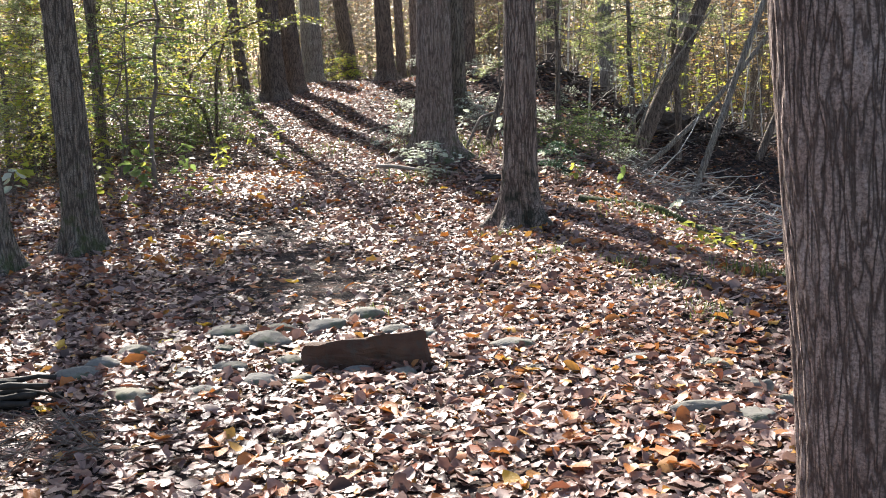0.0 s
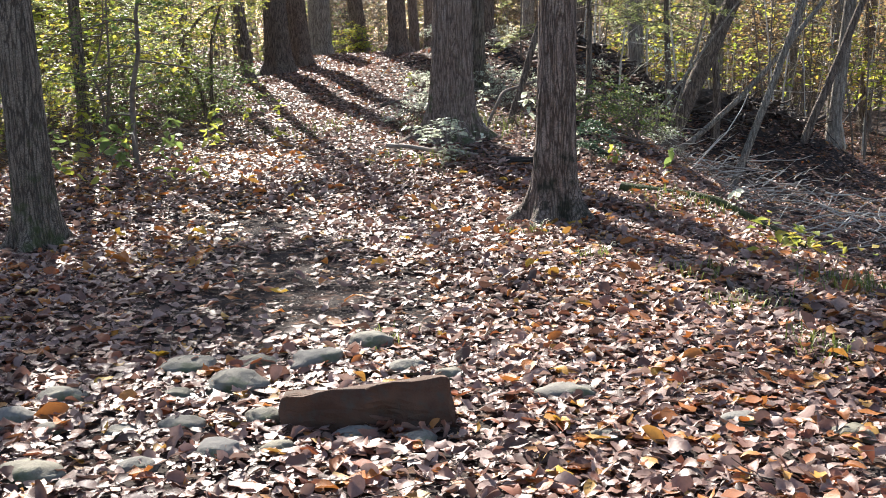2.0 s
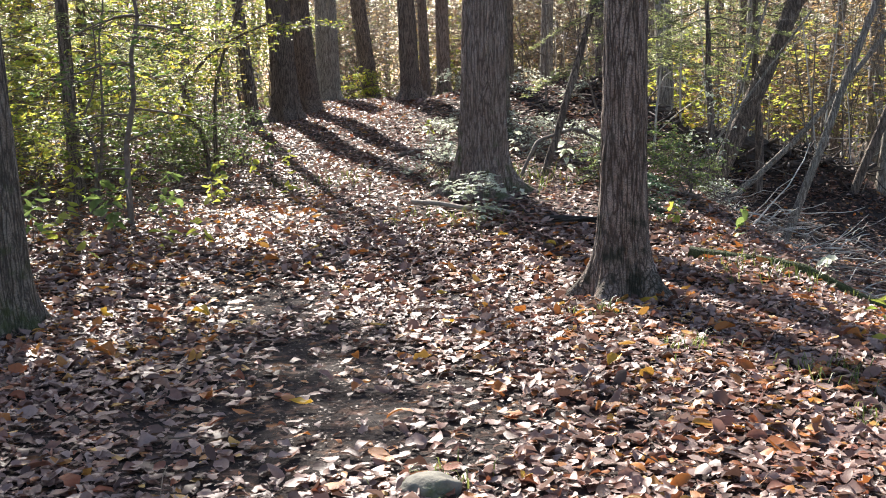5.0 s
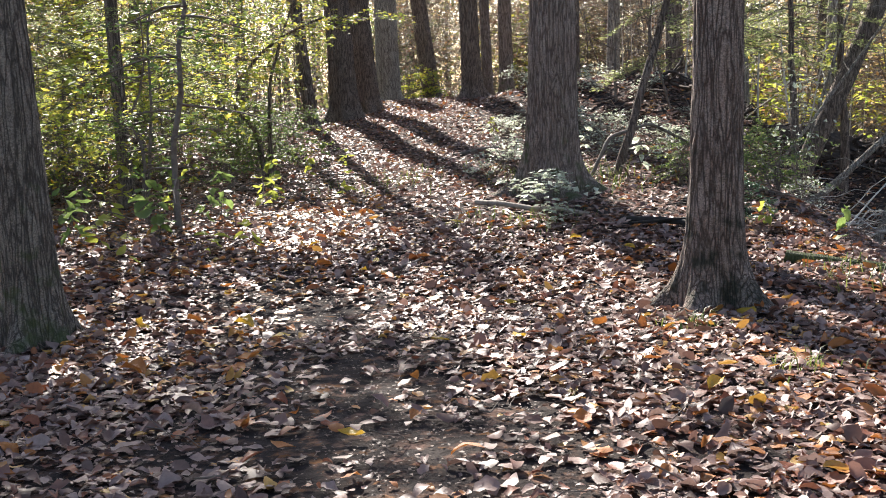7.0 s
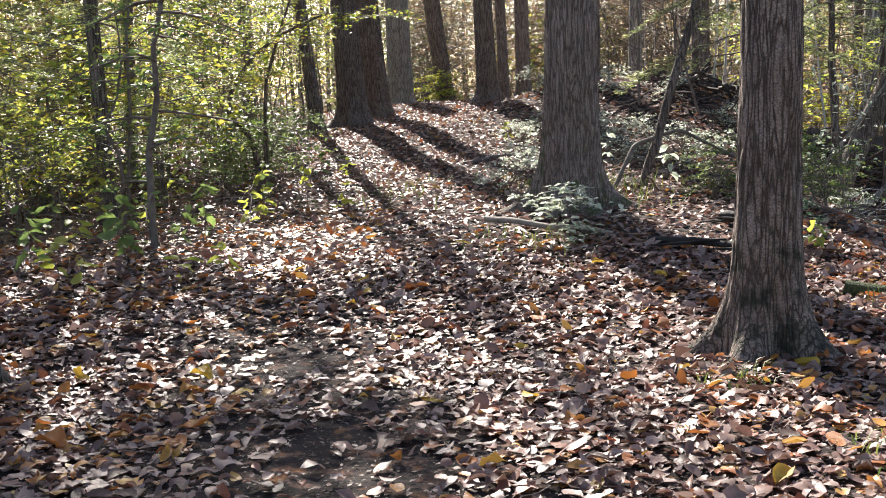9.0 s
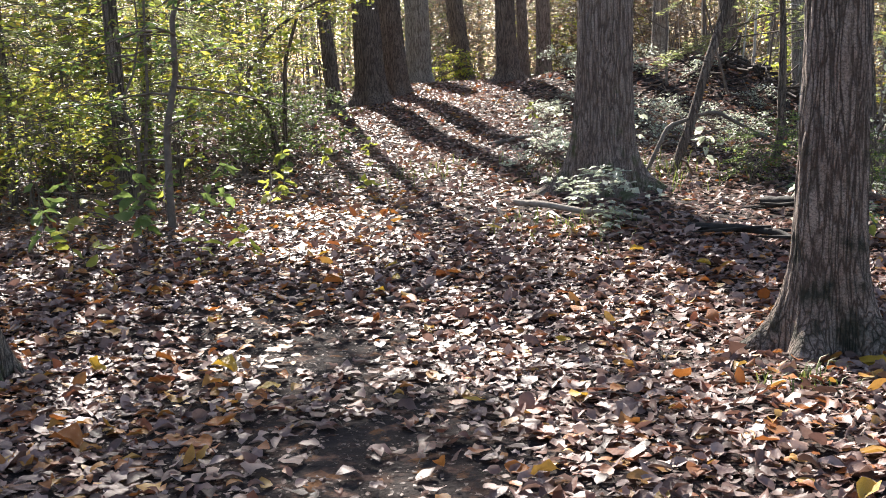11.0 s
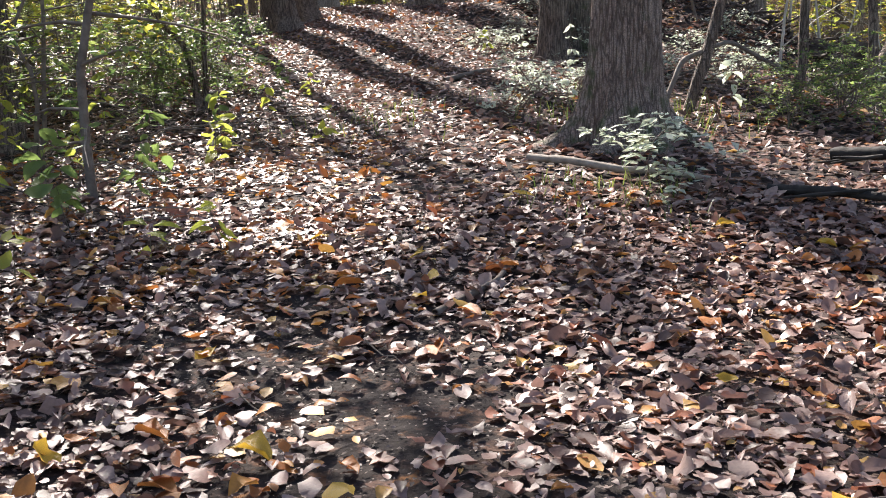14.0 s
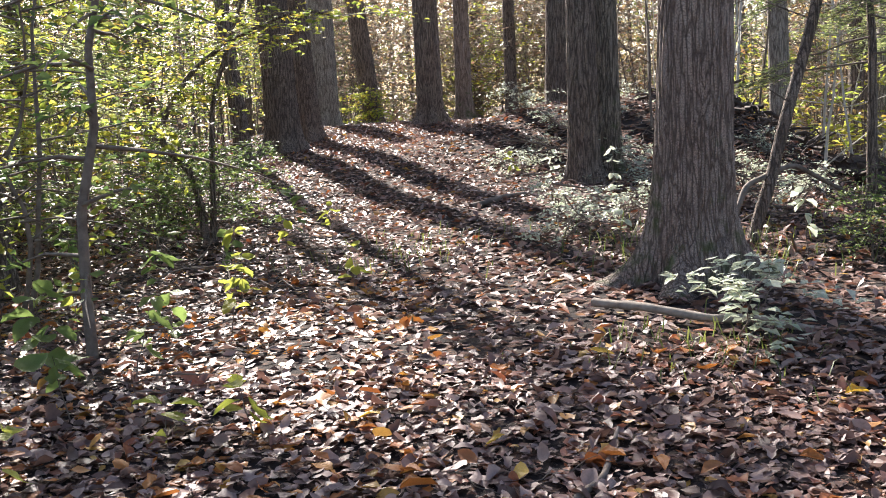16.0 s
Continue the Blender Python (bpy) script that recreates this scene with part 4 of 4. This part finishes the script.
# ---- far woods ----
def far_woods():
    r = np.random.default_rng(91)
    items = []
    for _ in range(190):
        y = r.uniform(42, 90)
        x = r.uniform(-0.62, 0.62) * y
        q = np.array([[x, y, -2.5], [x + r.normal(0, 0.15), y, 3], [x + r.normal(0, 0.3), y, 7], [x + r.normal(0, 0.5), y, 12]])
        rad = 0.05 + 0.16 * r.random() ** 2
        items.append((q, rad * np.array([1.15, 1, 0.8, 0.3])))
    ob = part("far_trunks", tubes_mesh("far_trunks", items, BARK_FAR, 8), None)
    tagged(ob, "distant bare trunks of the autumn wood", "far woods", kind="stuff")
    for mat, n, seed, lab in ((FAR_LEAF, 100000, 5, "distant golden autumn foliage"), (FAR_GREEN, 44000, 6, "distant yellow-green foliage")):
        r = np.random.default_rng(seed)
        k = 800
        cy = r.uniform(40, 85, k)
        cx = r.uniform(-0.6, 0.6, k) * cy
        cz = -1.8 + 10.5 * r.random(k) ** 1.3
        pick = r.integers(0, k, n)
        off = r.normal(0, 1, (n, 3)) * np.array([1.1, 1.0, 0.45])
        x, y, z = cx[pick] + off[:, 0], cy[pick] + off[:, 1], cz[pick] + off[:, 2]
        y[: n // 3] += 22
        x[: n // 3] *= 1.4
        ob = part("far_foliage", scatter("far_foliage", x, y, z, r.uniform(0.14, 0.30, n) * (0.6 + y / 100), r.uniform(0, 1.3, n), mat, FLAT), None)
        tagged(ob, lab, "far woods", kind="stuff")


far_woods()


def bare_brush():
    """Thin bare saplings and their twigs filling the wood beyond the mound and behind the thicket."""
    r = np.random.default_rng(64)
    for lab, mat, n, x0, x1, y0, y1 in (("thin pale bare saplings beyond the mound", TWIG_PALE, 46, 2.2, 11, 20.5, 34), ("thin brown bare saplings beyond the mound", TWIG, 80, 1.2, 13, 21, 36), ("thin brown bare saplings behind the thicket", TWIG, 60, -13, -5, 22, 38)):
        items = []
        for _ in range(n):
            x, y = r.uniform(x0, x1), r.uniform(y0, y1)
            h = r.uniform(2.5, 6)
            lean = r.normal(0, 0.14, 2)
            u = np.linspace(0, 1, 8)[:, None]
            q = np.array([x, y, hz(x, y) - 0.05]) + u * np.array([lean[0] * h, lean[1] * h, h]) + np.cumsum(r.normal(0, 0.02, (8, 3)), 0)
            rad = r.uniform(0.008, 0.022)
            items.append((q, rad * (1.1 - u[:, 0])))
            for _ in range(9):
                p = q[int(r.integers(1, 8))]
                a = r.uniform(0, 2 * np.pi)
                d = np.array([np.cos(a), np.sin(a), r.uniform(0.0, 0.9)]) * r.uniform(0.3, 1.2)
                items.append((np.stack([p, p + d * 0.5 + r.normal(0, 0.04, 3), p + d]), rad * np.array([0.45, 0.3, 0.12])))
        tagged(part("bare_brush", tubes_mesh("bare_brush", items, mat, 4), None), lab, "brushwood", kind="stuff")


bare_brush()


# ---- stones ----
def stone(label, x, y, w, d, h, turn, seed, mat, sink=0.4, rough=0.16, name="stone"):
    bm = bmesh.new()
    bmesh.ops.create_icosphere(bm, subdivisions=4, radius=0.5)
    for v in bm.verts:
        p = v.co.copy()
        o = Vector((seed * 3.1, seed * 1.7, 0))
        k = 1 + rough * noise.noise(p * 2.4 + o) + 0.16 * abs(noise.noise(p * 3.1 + o)) + 0.07 * noise.noise(p * 7 + o) + 0.035 * noise.noise(p * 19 + o)
        p = p * k
        p = Vector([math.copysign(abs(c * 2) ** 0.92 / 2, c) for c in p])
        v.co = (p.x * w, p.y * d, p.z * h)
    me = bpy.data.meshes.new(name)
    bm.to_mesh(me)
    bm.free()
    for poly in me.polygons:
        poly.use_smooth = True
    me.materials.append(mat)
    ob = new(name, me)
    ob.matrix_world = pose(x, y, hz(x, y) + h * (0.5 - sink), 0, 0, turn)
    return tagged(ob, label, "stone", "stones across the path")


STONES = [(-1.63, 5.5, 0.24), (-2.01, 5.88, 0.23), (-1.93, 6.06, 0.2), (-1.36, 6.8, 0.27), (-1.06, 6.47, 0.27), (-0.76, 6.88, 0.28), (-1.04, 6.84, 0.2), (-0.87, 6.05, 0.17), (-1.2, 5.97, 0.19),
          (-0.99, 5.68, 0.19), (-1.42, 5.92, 0.14), (-1.81, 6.35, 0.21), (-0.53, 7.2, 0.23), (-0.48, 5.84, 0.16), (-0.24, 5.78, 0.14), (0.38, 6.3, 0.25), (1.04, 5.95, 0.17), (1.41, 5.72, 0.15),
          (1.38, 4.82, 0.2), (-0.77, 5.72, 0.13), (-1.27, 5.56, 0.17), (-1.31, 6.37, 0.14), (-0.12, 6.58, 0.15), (0.49, 5.78, 0.13), (-1.71, 5.96, 0.13), (-0.33, 6.72, 0.2)]
for i, (x, y, w) in enumerate(STONES):
    stone("rounded grey-green fieldstone half sunk in fallen leaves", x, y, w * 1.02, w * 0.8, w * (0.40 + 0.16 * (i * 7 % 5) / 4), i * 47 % 60 - 30, i + 1, STONE, 0.42, 0.28)
stone("long flat grey stone lying in the leaves", 1.14, 4.92, 0.28, 0.1, 0.08, 12, 40, STONE, 0.3)
stone("buff stone in the eroded bank", 1.56, 5.38, 0.17, 0.2, 0.17, 20, 41, STONE, 0.6, 0.9)
stone("buff stone in the eroded bank", 1.70, 5.3, 0.2, 0.16, 0.2, 60, 42, STONE, 0.55, 0.9)


def sandstone_block():
    """A long quarried block with a diagonal cleft, chipped arrises and a stepped top."""
    bm = bmesh.new()
    bmesh.ops.create_cube(bm, size=1)
    bmesh.ops.bevel(bm, geom=list(bm.edges), offset=0.035, segments=2, profile=0.6, affect="EDGES")
    bmesh.ops.subdivide_edges(bm, edges=list(bm.edges), cuts=9, use_grid_fill=True)
    for v in bm.verts:
        p = v.co.copy()
        q = Vector((p.x * 0.66, p.y * 0.16, p.z * 0.25))
        cleft = q.x - 0.07 + 0.5 * q.z
        q.z += 0.03 * p.x * (p.z + 0.5) + 0.014 * noise.noise(q * 8) + 0.006 * noise.noise(q * 26)
        q.x += 0.03 * (0.5 - p.z) * (1 if p.x > 0 else -0.6) + 0.025 * noise.noise(q * 9 + Vector((3, 0, 0)))
        q.y += 0.03 * noise.noise(q * 6 + Vector((0, 5, 0))) + 0.010 * noise.noise(q * 22 + Vector((0, 9, 0)))
        if p.y < -0.2:
            q.y += 0.022 * max(0.0, 1 - abs(cleft) / 0.022) + (0.016 if cleft < 0 else 0.0)
        if cleft < 0 and p.z > 0.15:
            q.z -= 0.010
        v.co = q
    me = bpy.data.meshes.new("stone_block")
    bm.to_mesh(me)
    bm.free()
    me.materials.append(SANDSTONE)
    ob = new("stone_block", me)
    ob.matrix_world = pose(-0.45, 6.0, hz(-0.45, 6.0) + 0.04, -13, -1, 4)
    tagged(ob, "long brown sandstone block lying across the path", "stone")


sandstone_block()


# ---- dead wood ----
def log(label, points, r0, r1, mat, seed, name="log", shreds=0, sides=20):
    r = np.random.default_rng(seed)
    pts = np.array([(x, y, hz(x, y) + z) for x, y, z in points], float)
    u = np.linspace(0, 1, 26)
    k = np.linspace(0, 1, len(pts))
    q = np.stack([np.interp(u, k, pts[:, c]) for c in range(3)], -1)
    q[1:-1] = (q[:-2] + q[1:-1] * 2 + q[2:]) / 4
    v, f = tube(q, (r0 + (r1 - r0) * u) * (1 + r.normal(0, 0.05, 26)), sides)
    v += r.normal(0, r0 * 0.04, v.shape)
    thing = new(name)
    part("stem", mesh_from("stem", v, f, mat), thing)
    for _ in range(shreds):
        p = q[r.integers(1, 24)] + np.array([r.normal(0, 0.1), -r0 * r.uniform(0.6, 1.05), r.uniform(-0.8, 0.9) * r0])
        d = np.array([r.uniform(0.15, 0.5) * r.choice([-1, 1]), r.normal(0, 0.02), r.normal(0, 0.015)])
        part("splinter", tubes_mesh("splinter", [(np.stack([p, p + d * 0.5, p + d]), np.array([0.012, 0.014, 0.004]))], mat, 5), thing)
    rebase(thing, (float(q[0, 0]), float(q[0, 1]), hz(q[0, 0], q[0, 1])))
    return tagged(thing, label, "log")


def rotten_log():
    """A log rotted into rough parallel layers, lying across the left of the path."""
    r = np.random.default_rng(61)
    thing = new("rotten_log")
    base = hz(-2.3, 5.25)
    for k in range(7):
        for m in range(3):
            x0, x1 = -3.0 + r.uniform(0, 0.2), -2.0 + r.normal(0, 0.06)
            u = np.linspace(0, 1, 12)
            q = np.stack([x0 + (x1 - x0) * u, 5.18 + 0.07 * m + 0.02 * k + r.normal(0, 0.006, 12), base - 0.08 + 0.036 * k + r.normal(0, 0.008, 12)], -1)
            part("layer", tubes_mesh("layer", [(q, 0.015 * (1 + r.normal(0, 0.3, 12)))], ROT, 7), thing)
    rebase(thing, (-2.5, 5.25, base))
    tagged(thing, "dark rotten log splitting into layers at the path edge", "log")


rotten_log()
log("crooked pale fallen branch at the foot of the big trunk", [(-0.85, 14.85, 0.05), (-0.6, 14.55, 0.07), (-0.3, 14.3, 0.055), (-0.05, 14.25, 0.06), (0.2, 14.1, 0.02)], 0.027, 0.02, wood_material("weathered_branch", (0.2, 0.16, 0.13), (0.36, 0.31, 0.26)), 2, "fallen_branch", 0, 10)
log("dark gnarled fallen log among leaves", [(0.45, 13.75, 0.04), (0.75, 13.6, 0.07), (1.05, 13.35, 0.06), (1.15, 13.0, 0.02)], 0.032, 0.02, ROT, 3, "fallen_branch", 6, 12)
log("dark rotten stump root beside the conifer seedling", [(1.15, 14.6, 0.05), (1.4, 14.3, 0.12), (1.65, 14.0, 0.02)], 0.05, 0.03, ROT, 4, "root", 5, 12)
log("mossy fallen log at the edge of the hollow", [(1.5, 12.2, 0.03), (2.3, 11.9, 0.05), (3.0, 11.4, 0.05)], 0.06, 0.05, BARK_GREEN, 5, "log", 0, 14)
log("thin forked stick on the path", [(-1.55, 11.9, 0.02), (-1.25, 12.3, 0.03), (-1.1, 12.8, 0.025)], 0.018, 0.008, TWIG, 6, "stick", 0, 8)
log("thin fallen stick across the slope", [(-1.3, 19.4, 0.03), (-0.9, 19.7, 0.04), (-0.4, 19.9, 0.03)], 0.03, 0.02, TWIG, 7, "stick", 0, 8)
log("bent brown root arching from behind the big trunk", [(0.35, 16.3, 0.02), (0.6, 16.6, 0.45), (1.1, 17.0, 0.55), (1.7, 17.2, 0.2)], 0.024, 0.016, TWIG, 8, "root", 0, 9)


def mound_roots():
    """Tangled dark roots and soil crowning the mound, with bleached sticks down its face."""
    r = np.random.default_rng(31)
    thing = new("root_tangle")
    items = []
    for _ in range(460):
        u = 1 - 0.7 * r.random() ** 1.6
        x, y = 0.6 + 5.2 * u + r.normal(0, 0.4), 24.3 - 2.4 * u + r.normal(0, 0.5)
        z = hz(x, y)
        a = r.uniform(0, 2 * np.pi)
        ln = r.uniform(0.25, 0.9)
        w = np.linspace(-0.5, 0.5, 6)[:, None]
        q = np.array([x, y, z + r.uniform(-0.02, 0.16)]) + w * np.array([np.cos(a), np.sin(a), r.normal(0, 0.3)]) * ln + r.normal(0, 0.035, (6, 3))
        items.append((q, np.linspace(1, 0.4, 6) * r.uniform(0.008, 0.036)))
    part("roots", tubes_mesh("roots", items, SOIL_DARK, 6), thing)
    tagged(thing, "dark tangle of roots and soil along the mound", "root tangle", kind="stuff")
    bm = bmesh.new()
    bmesh.ops.create_icosphere(bm, subdivisions=5, radius=1)
    for v in bm.verts:
        p = v.co
        k = 1 + 0.4 * noise.noise(p * 1.8) + 0.3 * noise.noise(p * 4.5) + 0.22 * noise.noise(p * 11)
        v.co = (p.x * 0.75 * k, p.y * 0.35 * k, p.z * 0.36 * k)
    me = bpy.data.meshes.new("root_plate")
    bm.to_mesh(me)
    bm.free()
    me.materials.append(SOIL_DARK)
    ob = new("root_plate", me)
    ob.matrix_world = pose(4.3, 22.3, hz(4.3, 22.3) + 0.02, 0, 20, -12)
    tagged(ob, "upturned dark root plate clogged with soil", "root plate")


mound_roots()


def sticks(label, n, cx, cy, sx, sy, lo, hi, rad, mat, seed, rise=0.5, name="brushwood"):
    r = np.random.default_rng(seed)
    items = []
    for _ in range(n):
        x, y = cx + r.uniform(-sx, sx), cy + r.uniform(-sy, sy)
        a = r.normal(0.15, 0.7)
        ln = r.uniform(lo, hi)
        w = np.linspace(-0.5, 0.5, 7)[:, None]
        q = np.array([x, y, 0]) + w * np.array([np.cos(a), np.sin(a), 0]) * ln + r.normal(0, 0.012 * ln + 0.004, (7, 3))
        q[:, 2] = height(q[:, 0], q[:, 1]).mean() + 0.03 + rise * r.random() ** 2 + w[:, 0] * r.normal(0, 0.3) * ln + 0.03 * ln * r.normal(0, 1, 7)
        items.append((q, rad * r.uniform(0.5, 1.3) * np.linspace(1, 0.35, 7)))
    ob = part(name, tubes_mesh(name, items, mat, 5), None)
    return tagged(ob, label, "brushwood", kind="stuff")


sticks("bleached dead sticks strewn down the bank of the hollow", 75, 4.1, 17.8, 1.2, 2.6, 0.4, 1.9, 0.010, TWIG_PALE, 3, 0.4)
sticks("brown dead twigs heaped down the bank of the hollow", 150, 3.6, 16.4, 1.6, 3.6, 0.3, 1.3, 0.007, TWIG, 4, 0.22)
sticks("pale dead sticks on the open slope beyond", 60, 5.2, 14.6, 1.3, 2.4, 0.4, 1.6, 0.010, TWIG_PALE, 5, 0.6)
sticks("dry grey stems heaped before the rotten log", 120, -1.85, 4.75, 0.4, 0.35, 0.15, 0.5, 0.004, TWIG, 6, 0.08)
sticks("fine twigs scattered through the leaf litter", 170, -0.4, 8.5, 3.2, 5.0, 0.12, 0.5, 0.0035, TWIG, 7, 0.02)
sticks("fine twigs under the thicket", 220, -4.8, 17.0, 2.2, 3.5, 0.3, 1.0, 0.006, TWIG, 8, 0.3)
sticks("thin sticks and roots on the shaded slope", 160, 1.0, 19.5, 1.5, 3.5, 0.3, 1.2, 0.010, TWIG, 9, 0.2)


# ---- grass tufts and bright fallen leaves ----
def grass(label, x, y, n, spread, tall, seed):
    r = np.random.default_rng(seed)
    vs, fs = [], []
    for i in range(n):
        px, py = x + r.normal(0, spread), y + r.normal(0, spread)
        z = hz(px, py)
        a, h = r.uniform(0, 6.28), tall * r.uniform(0.5, 1.2)
        d = np.array([np.cos(a), np.sin(a), 0])
        s = np.array([-np.sin(a), np.cos(a), 0]) * 0.004
        p = np.array([px, py, z])
        b = len(vs)
        vs += [p - s, p + s, p + d * h * 0.35 + s * 0.7 + (0, 0, h * 0.75), p + d * h * 0.35 - s * 0.7 + (0, 0, h * 0.75), p + d * h * 0.9 + (0, 0, h * 0.85)]
        fs += [(b, b + 1, b + 2, b + 3), (b + 3, b + 2, b + 4)]
    ob = part("grass_tuft", mesh_from("grass_tuft", np.array(vs), fs, GRASS), None)
    return tagged(ob, label, "grass", kind="stuff")


for i, (x, y, n, s, t) in enumerate([(1.55, 7.9, 90, 0.13, 0.10), (1.5, 8.7, 70, 0.15, 0.09), (2.35, 8.3, 160, 0.14, 0.14), (0.9, 9.3, 60, 0.1, 0.09), (1.7, 6.9, 60, 0.1, 0.1), (-0.5, 7.3, 60, 0.08, 0.07), (0.55, 10.3, 60, 0.1, 0.09), (-0.4, 13.9, 120, 0.3, 0.12), (0.1, 16.5, 300, 0.5, 0.2), (2.0, 11.6, 140, 0.3, 0.14), (-1.9, 17.5, 120, 0.4, 0.14)]):
    grass("tuft of short green grass in the leaves", x, y, n, s, t, 400 + i)

for name, mat, lab, spots in (
        ("fallen_leaf", YELLOW_LEAF, "bright yellow fallen leaf lying on the litter", 24),
        ("fallen_leaf", ORANGE, "orange-brown fallen leaf lying on the litter", 140)):
    meshes = [mesh_from(name, v, f, mat) for v, f in LEAVES[:6]]
    r3 = np.random.default_rng(spots)
    for i in range(spots):
        y = r3.uniform(3.2, 14)
        x = -0.9 + r3.uniform(-0.36, 0.36) * y
        ob = new(name, meshes[i % 6])
        s = r3.uniform(0.085, 0.15)
        ob.matrix_world = pose(x, y, hz(x, y) + 0.035, r3.normal(0, 12), r3.normal(0, 12), r3.uniform(0, 360)) @ Matrix.Scale(s, 4)
        tagged(ob, lab, "leaf", "bright fallen leaves")
for mat, lab, spots in (
        (YELLOW_LEAF, "large bright yellow fallen leaf on the path", [(-2.15, 10.58, 0.15), (-0.9, 9.97, 0.11), (-0.46, 10.07, 0.12), (-1.61, 12.1, 0.12), (-2.14, 13.07, 0.13), (-1.62, 12.69, 0.11), (-1.55, 12.37, 0.12), (-2.33, 6.55, 0.12), (-0.99, 13.81, 0.13), (-1.05, 6.5, 0.09)]),
        (ORANGE, "large curled orange fallen leaf on the path", [(-2.48, 9.51, 0.17), (1.57, 5.97, 0.14), (0.89, 4.34, 0.15), (0.78, 4.38, 0.13), (-0.68, 8.1, 0.14), (-0.35, 13.74, 0.14)])):
    for i, (x, y, size) in enumerate(spots):
        ob = new("fallen_leaf", mesh_from("fallen_leaf", *LEAVES[8 + i], mat))
        ob.matrix_world = pose(x, y, hz(x, y) + 0.045, 14, 8 - 3 * i, 70 + 47 * i) @ Matrix.Scale(size, 4)
        tagged(ob, lab, "leaf", "bright fallen leaves")
orange = part("leaf_litter", litter("orange_leaf_litter", 1500, 0.2, 4.2, 3.0, 12.5, 0.05, 0.12, LEAVES, ORANGE, False, 0.035), None)
orange_left = part("leaf_litter", litter("orange_leaf_litter", 1500, -5.5, -1.8, 9.0, 17.0, 0.05, 0.12, LEAVES, ORANGE, False, 0.035), None)
tagged(orange_left, "orange fallen leaves below the thicket saplings", "leaf litter", kind="stuff")
tagged(orange, "orange fallen leaves scattered over the sunny bank", "leaf litter", kind="stuff")
